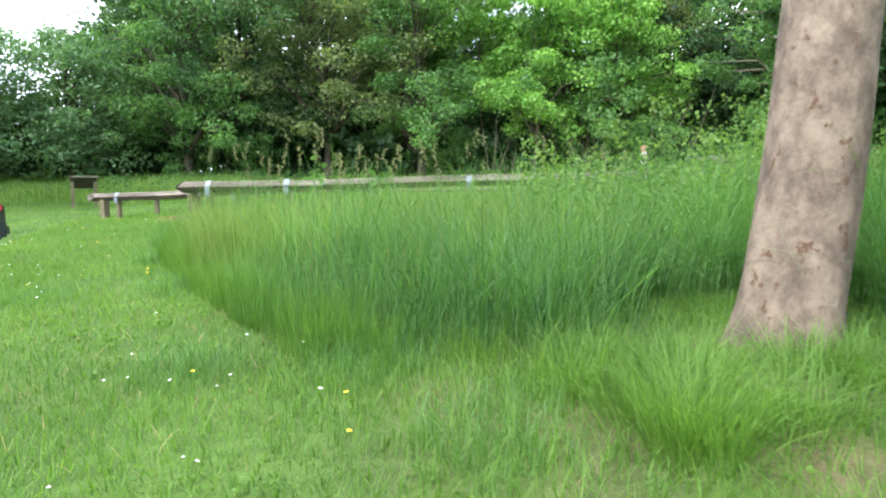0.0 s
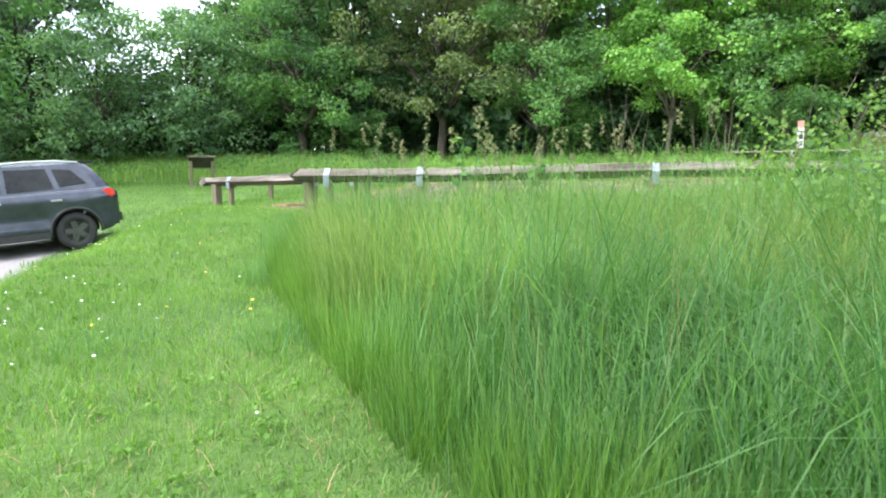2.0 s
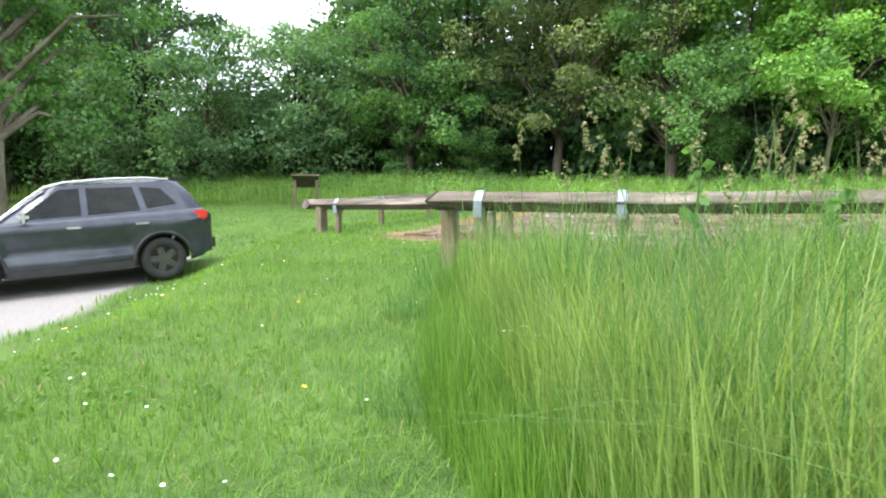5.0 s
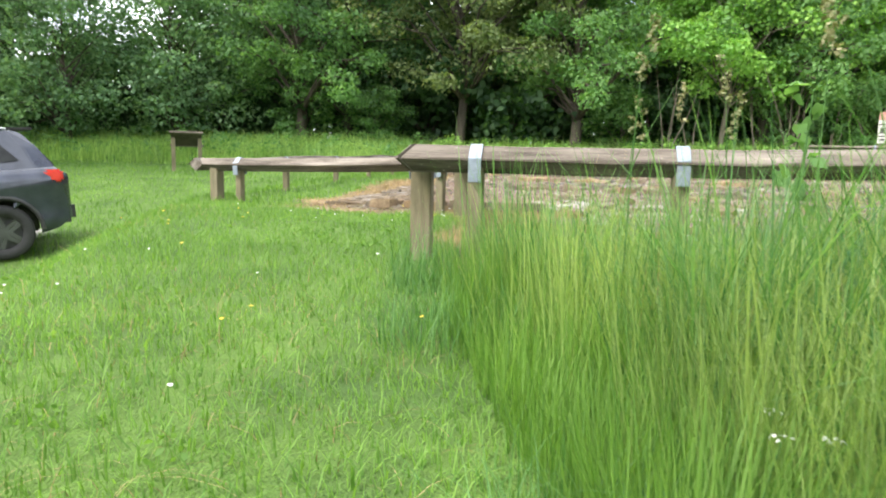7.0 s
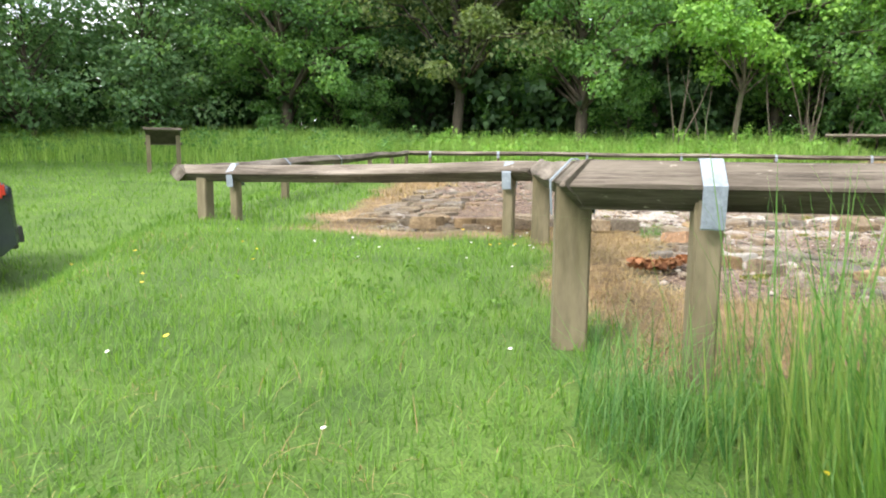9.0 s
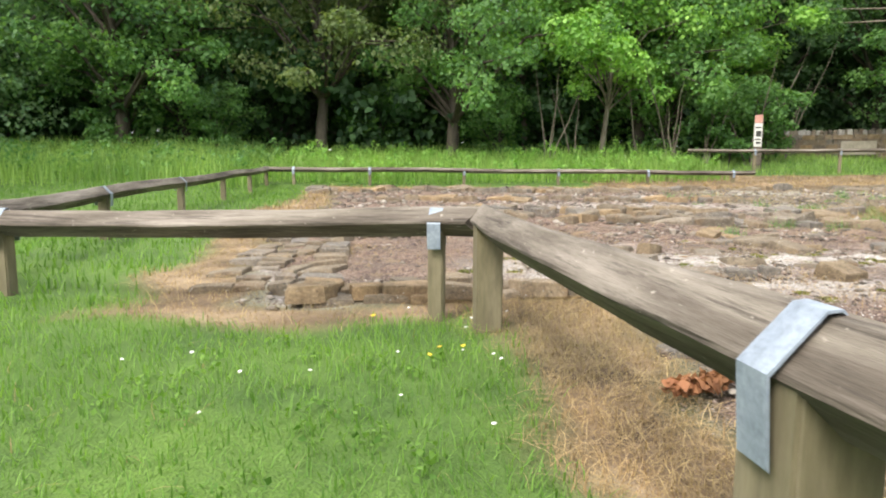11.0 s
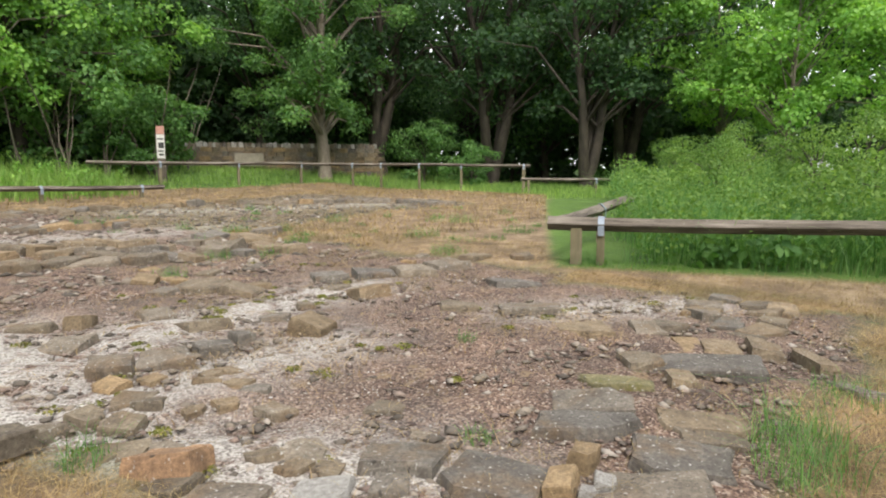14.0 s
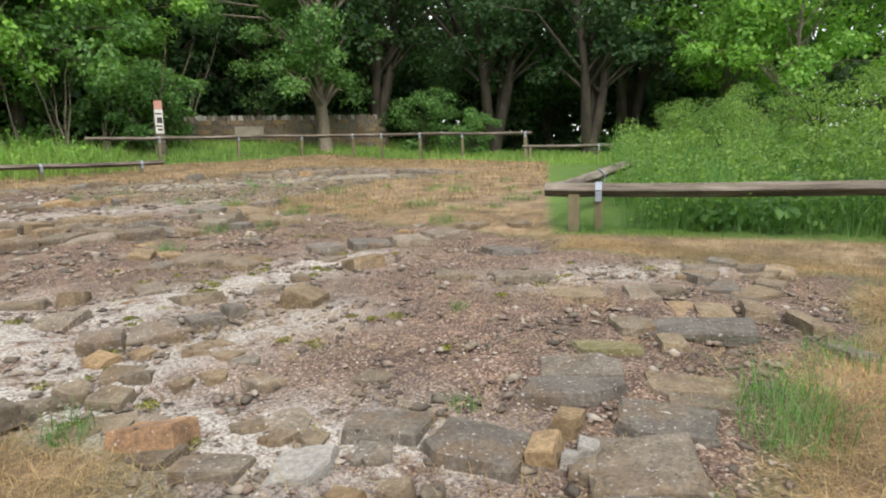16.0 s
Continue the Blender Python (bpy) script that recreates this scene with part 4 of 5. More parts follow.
def hull_stone(name, seed):
    """A split slab of unit size: broken, nearly square outline, upright sides, flat top with a chipped rim."""
    rg = random.Random(seed)
    corners = []
    for k in range(4):
        sx, sy = ((-1, -1), (1, -1), (1, 1), (-1, 1))[k]
        corners.append((sx * rg.uniform(0.36, 0.53), sy * rg.uniform(0.36, 0.53)))
    if rg.random() < 0.55:
        k = rg.randrange(4)
        (ax, ay), (px, py), (bx_, by_) = corners[k - 1], corners[k], corners[(k + 1) % 4]
        q, w = rg.uniform(0.2, 0.5), rg.uniform(0.2, 0.5)
        corners[k:k + 1] = [(px + (ax - px) * q, py + (ay - py) * q), (px + (bx_ - px) * w, py + (by_ - py) * w)]
    ring = []
    for (ax, ay), (bx_, by_) in zip(corners, corners[1:] + corners[:1]):
        ring.append((ax, ay))
        q = rg.uniform(0.3, 0.7)
        nx__, ny__ = by_ - ay, ax - bx_
        j = rg.uniform(-0.055, 0.045)
        ring.append((ax + (bx_ - ax) * q + nx__ * j, ay + (by_ - ay) * q + ny__ * j))
    tx, ty = rg.uniform(-0.12, 0.12), rg.uniform(-0.12, 0.12)
    n = len(ring)
    verts = [(x * 1.04, y * 1.04, -0.5) for x, y in ring]
    verts += [(x * (w := rg.uniform(0.985, 1.02)), y * w, 0.38 + tx * x + ty * y - (rg.uniform(0.0, 0.22) if rg.random() < 0.5 else 0)) for x, y in ring]
    verts += [(x * (w := rg.uniform(0.9, 0.975)), y * w, 0.46 + tx * x + ty * y + rg.uniform(-0.03, 0.03)) for x, y in ring]
    verts += [(x * 0.5, y * 0.5, 0.48 + 0.5 * (tx * x + ty * y) + rg.uniform(-0.04, 0.05)) for x, y in ring[::2]]
    faces = []
    for k in range(n):
        l = (k + 1) % n
        faces.append((k, l, n + l, n + k))
        faces.append((n + k, n + l, 2 * n + l, 2 * n + k))
    h = n // 2
    for k in range(h):
        l = (k + 1) % h
        faces.append((2 * n + 2 * k, 2 * n + 2 * k + 1, 3 * n + k))
        faces.append((2 * n + 2 * k + 1, 2 * n + (2 * k + 2) % n, 3 * n + l))
        faces.append((2 * n + 2 * k + 1, 3 * n + l, 3 * n + k))
    faces.append(tuple(3 * n + k for k in range(h)))
    return mesh_of(name, verts, faces)


STONES = {}
for material, key in ((M_STONE, "s"), (M_STONE_GREY, "g"), (M_STONE_OCHRE, "o"), (M_STONE_RED, "r"), (M_STONE_MOSS, "m"), (M_LIME, "l")):
    STONES[key] = []
    for i in range(14):
        me = hull_stone("stone", i * 7 + ord(key) * 31)
        me.materials.append(material)
        STONES[key].append(me)


def stone(parent, rg, x, y, sx, sy, sz, kind="s", up=0.5, yaw=None, tilt=6, z0=0.0):
    """One stone, sunk so that the share 'up' of its height shows."""
    ob = new("stone", rg.choice(STONES[kind]))
    m = pose(x, y, gz(x, y) + z0 + sz * (up - 0.5), rg.uniform(-tilt, tilt), rg.uniform(-tilt, tilt), rg.uniform(0, 360) if yaw is None else yaw)
    ob.matrix_basis = m @ Matrix.Diagonal((sx, sy, sz, 1))
    if parent:
        ob.parent = parent
    return ob


def wall_run(label, pts, width, seed, length=(0.22, 0.45), depth=(0.16, 0.3), height=(0.1, 0.18), up=0.45, courses=1, gap=0.1, kinds="ssg", rough=6, jitter=0.03):
    rg = random.Random(seed)
    root = tagged(new("ruined_wall"), label, "ruin", "low remains of stone walls")
    for a, b in zip(pts[:-1], pts[1:]):
        a, b = Vector(a), Vector(b)
        d = b - a
        n = Vector((-d.y, d.x)).normalized()
        yaw = math.degrees(math.atan2(d.y, d.x))
        for c in range(courses):
            w = -width / 2
            while w < width / 2 - 0.05:
                dp = rg.uniform(*depth)
                s = rg.uniform(-0.1, 0.1)
                while s < d.length:
                    l = rg.uniform(*length)
                    hh = rg.uniform(*height)
                    if rg.random() > gap:
                        p = a + d.normalized() * (s + l / 2) + n * (w + dp / 2) + Vector((rg.uniform(-jitter, jitter), rg.uniform(-jitter, jitter)))
                        stone(root, rg, p.x, p.y, l * 1.06, dp * 1.06, hh, rg.choice(kinds), up, yaw + rg.uniform(-rough, rough), min(8, rough * 0.4), c * height[0] * 0.85)
                    s += l + rg.uniform(0.005, 0.04)
                w += dp
    return root


wall_run("low blocky stone footing facing the lawn", [(-4.85, 12.9), (-3.1, 13.03)], 0.42, 1, (0.16, 0.32), (0.2, 0.24), (0.07, 0.12), 0.55, 2, 0.15, "ssso", 7)
wall_run("broad flat stone footing with mossy joints", [(-5.0, 13.1), (-4.95, 17.5)], 0.75, 2, (0.2, 0.4), (0.16, 0.3), (0.1, 0.16), 0.33, 1, 0.34, "sssg", 16)
wall_run("broken slabs beside the dry grass", [(0.5, 11.05), (1.9, 11.0)], 0.6, 9, (0.25, 0.4), (0.2, 0.3), (0.1, 0.14), 0.35, 1, 0.45, "gss", 12, 0.06)
wall_run("wide bank of tumbled building stone", [(-3.6, 19.2), (-0.5, 18.6), (2.0, 17.6)], 2.0, 10, (0.25, 0.6), (0.3, 0.5), (0.16, 0.3), 0.42, 1, 0.35, "ssosgg", 55, 0.2)
wall_run("far line of low tumbled stones", [(-6.0, 25.6), (0.0, 25.4), (6.0, 24.6)], 1.1, 11, (0.3, 0.6), (0.3, 0.5), (0.18, 0.32), 0.45, 1, 0.35, "ssosgg", 45, 0.2)
wall_run("far footing of pale stone", [(6.5, 24.5), (9.5, 21.8), (10.5, 20.0)], 0.8, 12, (0.3, 0.6), (0.3, 0.5), (0.16, 0.28), 0.45, 1, 0.3, "sggo", 20, 0.1)
wall_run("middle line of low tumbled stones", [(-4.5, 22.3), (-1.5, 22.0), (2.5, 21.3)], 0.7, 13, (0.25, 0.5), (0.3, 0.4), (0.16, 0.28), 0.42, 1, 0.4, "ssog", 20, 0.1)

wall_run("scattered flat stones on pale rubble", [(-2.4, 14.4), (2.2, 16.2)], 2.6, 14, (0.14, 0.34), (0.14, 0.3), (0.07, 0.14), 0.4, 1, 0.93, "sggso", 40, 0.15)
wall_run("small broken stones beside the slabs", [(-2.6, 11.6), (-2.2, 13.3)], 0.9, 15, (0.07, 0.18), (0.08, 0.16), (0.05, 0.1), 0.45, 1, 0.8, "sgso", 60, 0.06)
# stones that lie where they fell: x, y, length, depth, height, turn, kind
FOOTING = [(-1.84, 10.66, 0.34, 0.38, 0.13, -63, 'g'), (-1.44, 10.73, 0.35, 0.27, 0.11, -70, 'g'), (-1.04, 10.74, 0.41, 0.21, 0.1, -65, 's'), (-1.19, 10.67, 0.25, 0.12, 0.09, -67, 's'), (-2.04, 11.24, 0.34, 0.29, 0.09, -73, 'g'), (-2.12, 11.61, 0.3, 0.27, 0.1, -72, 'g'), (-1.35, 11.16, 0.43, 0.27, 0.09, -57, 'g'), (-1.09, 11.23, 0.33, 0.23, 0.1, -66, 'g'), (-0.73, 11.24, 0.34, 0.17, 0.07, -58, 'm'), (-0.13, 10.9, 0.58, 0.33, 0.11, -78, 'g'), (-0.28, 11.27, 0.19, 0.28, 0.11, -58, 's'), (0.2, 11.11, 0.15, 0.27, 0.1, -60, 'o'), (0.28, 10.94, 0.19, 0.27, 0.1, -65, 's')]
FOOTING_FAR = [(0.45, 11.47, 0.19, 0.31, 0.1, -61, 'g'), (0.44, 10.72, 0.18, 0.33, 0.12, -77, 's'), (1.2, 11.23, 0.18, 0.28, 0.12, -61, 'g'), (0.6, 12.46, 0.43, 0.38, 0.1, -56, 'g'), (0.32, 12.96, 0.28, 0.28, 0.12, -60, 's'), (0.21, 11.85, 0.33, 0.36, 0.09, -56, 's'), (0.34, 10.44, 0.11, 0.3, 0.13, -49, 's'), (-0.46, 10.99, 0.13, 0.21, 0.1, -59, 's'), (-0.05, 10.2, 0.17, 0.24, 0.09, -53, 'g'), (-1.96, 10.86, 0.09, 0.1, 0.07, -63, 'g'), (-2.09, 10.62, 0.24, 0.1, 0.09, -61, 'g'), (-2.7, 11.93, 0.25, 0.15, 0.08, -61, 'g'), (-2.89, 13.03, 0.24, 0.24, 0.09, -64, 's')]
FOOTING_LOW = [(-2.77, 12.64, 0.14, 0.2, 0.05, -62, 's'), (-2.27, 12.04, 0.23, 0.21, 0.05, -59, 'g'), (-1.88, 11.71, 0.1, 0.07, 0.05, -58, 'g'), (-1.71, 12.03, 0.17, 0.18, 0.05, -72, 's'), (-2.39, 13.1, 0.16, 0.19, 0.06, -59, 's'), (0.79, 10.88, 0.18, 0.17, 0.07, -41, 's'), (1.64, 13.17, 0.47, 0.47, 0.08, -44, 'g')]
EDGING = [(-2.21, 13.62, 0.25, 0.25, 0.12, -38, 'g'), (-1.93, 13.52, 0.31, 0.27, 0.12, -32, 'g'), (-1.59, 13.53, 0.21, 0.21, 0.13, -28, 'g'), (-1.34, 13.57, 0.13, 0.2, 0.12, -24, 'g'), (1.52, 14.34, 0.42, 0.42, 0.14, -35, 'g'), (2.04, 14.26, 0.41, 0.41, 0.15, -14, 'g'), (0.84, 14.91, 0.4, 0.4, 0.12, -36, 'g'), (1.19, 14.6, 0.41, 0.41, 0.12, -44, 'g'), (2.71, 14.31, 0.5, 0.25, 0.12, 2, 's')]


def laid(label, rows, seed, show=0.31, grow=1.22):
    rg = random.Random(seed)
    root = tagged(new("ruined_wall"), label, "ruin", "low remains of stone walls")
    for x, y, sx, sy, sz, yaw, kd in rows:
        stone(root, rg, x, y, sx * grow, sy * grow, sz * 1.5, kd, show * rg.uniform(0.8, 1.2), yaw + rg.uniform(-5, 5), 4)
    return root


laid("broad footing of grey sandstone slabs", FOOTING, 4)
laid("broken course of brown and grey footing stones", FOOTING_FAR, 5)
laid("flat worn stones sunk in rubble", FOOTING_LOW, 8, 0.22)
laid("single line of flat edging stones", EDGING, 6, 0.36, 1.12)
LOOSE = [(-1.74, 11.03, 0.11, 0.16, 0.17, -79, 'o'), (-1.94, 11.02, 0.12, 0.16, 0.12, -75, 'o'), (-1.84, 10.9, 0.09, 0.11, 0.09, -65, 'l'), (-1.93, 10.93, 0.06, 0.08, 0.07, -68, 'l'), (-2.68, 12.28, 0.3, 0.22, 0.15, -65, 'r'), (-2.62, 11.38, 0.12, 0.1, 0.13, -72, 'o'), (-2.49, 11.27, 0.12, 0.13, 0.13, -63, 's'), (-2.43, 11.18, 0.08, 0.1, 0.1, -57, 's'), (-0.88, 13.39, 0.27, 0.27, 0.16, -81, 'o'), (-0.32, 15.4, 0.37, 0.37, 0.15, -63, 's'), (-0.2, 15.01, 0.33, 0.33, 0.12, -65, 's'), (0.33, 13.94, 0.31, 0.31, 0.17, -29, 's'), (-0.48, 16.11, 0.24, 0.24, 0.14, -44, 'o')]
LOOSE_FAR = [(-1.78, 14.79, 0.18, 0.2, 0.15, -47, 'o'), (3.01, 13.8, 0.26, 0.26, 0.12, -48, 's'), (3.14, 18.57, 0.47, 0.47, 0.2, -58, 'g'), (-2.51, 11.68, 0.21, 0.22, 0.05, -62, 'l'), (-1.53, 14.43, 0.19, 0.2, 0.04, -40, 'o')]
LOOSE_LABELS = {"o": "ochre sandstone block lying on the rubble", "l": "white lump of lime mortar", "r": "reddish-brown sandstone block lying on the ground", "s": "brown stone block on gravel", "g": "dark grey stone block in the dry grass"}
rg = random.Random(31)
for x, y, sx, sy, sz, yaw, kd in LOOSE + LOOSE_FAR:
    tagged(stone(None, rg, x, y, sx * 1.05, sy * 1.05, sz * 0.9, kd, 0.62, yaw, 12), LOOSE_LABELS[kd], "stone", "loose stones among the remains")


def pebbles(name, n, keep, box, size, material, label, seed, z=0.0):
    """Gravel: many small angular bits, one sheet."""
    q = np.random.RandomState(seed)
    xy = scatter(n, *box, keep, q)
    n = len(xy)
    octa = np.array([(1, 0, 0), (0, 1, 0), (-1, 0, 0), (0, -1, 0), (0, 0, 0.7), (0, 0, -0.7)], float)
    s = size * q.uniform(0.4, 1.0, n) ** 2 * 1.6
    v = octa[None] * np.array([1, 0.75, 0.5]) * q.uniform(0.45, 1.4, (n, 6, 1)) * s[:, None, None]
    a = q.uniform(0, 6.28, n)
    c, d = np.cos(a)[:, None], np.sin(a)[:, None]
    v = np.stack((v[..., 0] * c - v[..., 1] * d, v[..., 0] * d + v[..., 1] * c, v[..., 2]), -1)
    v += np.column_stack((xy, ground_z(xy[:, 0], xy[:, 1]) + 0.004 + z))[:, None]
    f = np.array([(0, 1, 4), (1, 2, 4), (2, 3, 4), (3, 0, 4), (1, 0, 5), (2, 1, 5), (3, 2, 5), (0, 3, 5)])
    me = fast_mesh(name, v.reshape(-1, 3), (np.arange(n)[:, None] * 6 + f.ravel()).ravel(), np.full(8 * n, 3))
    return tagged(part(name, me, material), label, "gravel", kind="stuff")


def island(name, stops, rough=0.9):
    m, nt, b = mat(name, rough)
    g = nt.nodes.new("ShaderNodeNewGeometry")
    nt.links.new(ramp(nt, g.outputs["Random Per Island"], stops), b.inputs["Base Color"])
    return m


M_GRAVEL = island("gravel", [(0, (0.07, 0.05, 0.045)), (0.5, (0.19, 0.14, 0.12)), (0.9, (0.24, 0.19, 0.16)), (1, (0.32, 0.29, 0.26))])
pebbles("gravel", 22000, lambda x, y: earth_mask(x, y), (-5.2, 3.2, 10.1, 16), 0.0105, M_GRAVEL, "reddish-brown gravel between the footings", 5)
pebbles("broken_stone", 2200, lambda x, y: earth_mask(x, y), (-3.2, 3.0, 10.1, 17), 0.026, M_GRAVEL, "small broken sandstone across the soil", 9)
pebbles("gravel", 9000, lambda x, y: earth_mask(x, y), (-5.2, 11, 15, 27), 0.035, M_GRAVEL, "brown rubble across the remains", 6)
M_CHIPS = island("lime_chips", [(0, (0.3, 0.28, 0.26)), (1, (0.68, 0.66, 0.63))])
pebbles("lime_chips", 9000, lambda x, y: earth_mask(x, y) * np.clip(1.6 * np.sin(1.7 * x + 0.8 * y + 1.0) * np.sin(1.1 * y - 0.6 * x), 0, 1), (-3.2, 2.5, 10.2, 16), 0.007, M_CHIPS, "white lime chips in the soil", 7)


M_DEBRIS = island("stone_debris", [(0, (0.06, 0.05, 0.042)), (0.4, (0.13, 0.11, 0.092)), (0.8, (0.2, 0.165, 0.13)), (1, (0.34, 0.31, 0.28))])
pebbles("stone_debris", 5200, lambda x, y: earth_mask(x, y) * np.clip(0.25 + 1.2 * lime_mask(x, y) + 0.7 * box_in(x, y, -2.4, 1.6, 10.2, 11.9), 0, 1), (-5.2, 3.0, 10.1, 17), 0.034, M_DEBRIS, "flat broken bits of sandstone in the rubble", 14)
pebbles("stone_debris", 5000, lambda x, y: earth_mask(x, y), (-5.4, 11, 16, 27), 0.075, M_DEBRIS, "broken bits of sandstone on the far remains", 15)
q = np.random.RandomState(61)
xy = scatter(26000, -5.2, 3.2, 10.1, 17, lambda x, y: earth_mask(x, y) * np.clip(0.12 + 1.3 * np.sin(2.3 * x + 0.7 * y + 2) * np.sin(1.9 * y - 0.8 * x + 0.5) + 0.5 * (x > 0.9), 0.04, 1), q)
me = blades("straw", xy, q.uniform(0.03, 0.13, len(xy)), q.uniform(0.0008, 0.0018, len(xy)), 2.2, q, 3, 2.0)
tagged(part("dry_grass", me, M_STRAW), "dead stalks strewn over the soil", "grass", kind="stuff")
# cushions of moss on the rubble
M_MOSS = leafy("moss", (0.10, 0.11, 0.022), (0.21, 0.20, 0.06), 4.0, 0.1, 0.9)
q = np.random.RandomState(62)
xy = scatter(420, -4.8, 3.0, 10.4, 17, lambda x, y: earth_mask(x, y) * np.clip(0.1 + lime_mask(x, y), 0, 1), q)
cl = np.column_stack((xy, ground_z(xy[:, 0], xy[:, 1]) + 0.012))
tagged(part("moss", leaves("moss", cl, q.uniform(0.03, 0.10, len(cl)), 70, 0.018, q, 0.16, 0.1), M_MOSS), "yellow-green moss cushions on rubble", "moss", kind="stuff")


# ---- tufts, flowers, dead bracken ----
def tuft_at(x, y, r, h, n, seed, material=None, label="green grass tuft growing in the soil"):
    q = np.random.RandomState(seed)
    a, d = q.uniform(0, 6.28, n), r * np.sqrt(q.uniform(0, 1, n))
    p = np.column_stack((x + d * np.cos(a), y + d * np.sin(a)))
    me = blades("grass_tuft", p, h * q.uniform(0.3, 1.0, n), q.uniform(0.0012, 0.0026, n), q.choice([0.3, 0.8, 1.3], n), q, 3, 0.6)
    tagged(part("grass_tuft", me, material or M_GRASS_TALL), label, "grass", "grass tufts in the remains")


for i, (x, y, r, h, n) in enumerate([(-2.86, 12.6, 0.1, 0.2, 110), (-1.0, 10.36, 0.22, 0.3, 260), (-1.28, 10.3, 0.2, 0.22, 200), (-0.5, 12.35, 0.07, 0.12, 60), (2.6, 17.3, 0.2, 0.25, 160), (1.0, 17.0, 0.2, 0.22, 140), (-0.1, 16.3, 0.18, 0.2, 120), (5.2, 19, 0.25, 0.3, 150), (6.6, 17.0, 0.3, 0.3, 200), (4.2, 16.2, 0.3, 0.25, 200), (2.9, 14.8, 0.25, 0.25, 180), (3.2, 13.0, 0.25, 0.25, 220), (-3.2, 15.6, 0.12, 0.15, 90), (-0.2, 10.2, 0.2, 0.18, 160), (-1.75, 11.5, 0.08, 0.1, 60), (5.6, 15.2, 0.3, 0.3, 200), (-2.0, 10.4, 0.12, 0.12, 80)]):
    tuft_at(x, y, r, h, n, i)
shoots = random.Random(17)
for i in range(34):
    x, y = shoots.uniform(1.5, 9.5), shoots.uniform(14.6, 22.5)
    tuft_at(x, y, shoots.uniform(0.08, 0.22), shoots.uniform(0.12, 0.26), shoots.randint(50, 120), 300 + i, label="green grass tuft coming through dead grass")
# longer tussocks in the lawn and at the edge of the tall grass
for i, (x, y, r, h, n) in enumerate([(-1.3, 3.2, 0.3, 0.28, 300), (-2.2, 5.2, 0.3, 0.3, 300), (-2.9, 6.6, 0.3, 0.35, 300), (-3.35, 8.0, 0.3, 0.45, 350), (-3.6, 8.9, 0.22, 0.5, 320), (0.2, 2.4, 0.35, 0.25, 350), (1.0, 2.6, 0.3, 0.22, 300), (-0.4, 3.2, 0.35, 0.35, 350), (-3.2, 5.0, 0.3, 0.16, 260)]):
    tuft_at(x, y, r, h, n, 100 + i, label="long grass tussock at the lawn edge")


def flower_sheet(name, n, box, head, radius, height, material, label, seed, keep):
    q = np.random.RandomState(seed)
    xy = scatter(n, *box, keep, q)
    verts, faces = [], []
    for x, y in xy.tolist():
        z = gz(x, y) + height * q.uniform(0.6, 1.2)
        o = len(verts)
        t = q.uniform(-0.3, 0.3, 2)
        verts.append((x, y, z + 0.004))
        for k in range(8):
            a = k * math.pi / 4
            rr = radius * q.uniform(0.8, 1.1)
            verts.append((x + rr * math.cos(a), y + rr * math.sin(a), z + rr * (t[0] * math.cos(a) + t[1] * math.sin(a))))
        verts.append((x, y, z - 0.006))
        for k in range(8):
            faces.append((o, o + 1 + k, o + 1 + (k + 1) % 8))
            faces.append((o + 9, o + 1 + (k + 1) % 8, o + 1 + k))
    me = mesh_of(name, verts, faces)
    return tagged(part(name, me, material), label, "flower", kind="stuff")


M_DAISY = island("daisy_petals", [(0, (0.7, 0.7, 0.68)), (1, (0.82, 0.81, 0.8))], 0.6)
M_BUTTER = island("buttercup_petals", [(0, (0.75, 0.5, 0.02)), (1, (0.8, 0.62, 0.04))], 0.4)
flower_sheet("daisies", 700, (-8, 1, 0.6, 12.5), 1, 0.009, 0.085, M_DAISY, "small white daisies in the lawn", 3, lambda x, y: (1 - not_turf(x, y)) * (1 - tall_mask(x, y)) * np.clip(2.2 * np.sin(1.3 * x + 0.5) * np.sin(1.1 * y + 2), 0.06, 1))
flower_sheet("buttercups", 60, (-7, 0, 1.0, 12.3), 1, 0.012, 0.10, M_BUTTER, "yellow buttercups in the lawn", 4, lambda x, y: (1 - not_turf(x, y)) * (1 - tall_mask(x, y)))

M_BRACKEN = leafy("dead_bracken", (0.22, 0.085, 0.045), (0.40, 0.18, 0.10), 2.0, 0.15, 0.8)
bx, by = -3.1, 11.2
q = np.random.RandomState(4)
cs = [(bx + 0.034 * k - 0.17, by + 0.02 * k - 0.1 + q.uniform(-0.03, 0.03), gz(bx, by) + 0.045 + 0.02 * abs(k - 5) / 5) for k in range(11)]
tagged(part("dead_bracken", leaves("dead_bracken", cs, 0.042, 24, 0.046, q, 0.7), M_BRACKEN), "crumpled russet dead bracken frond on dry grass", "plant litter")


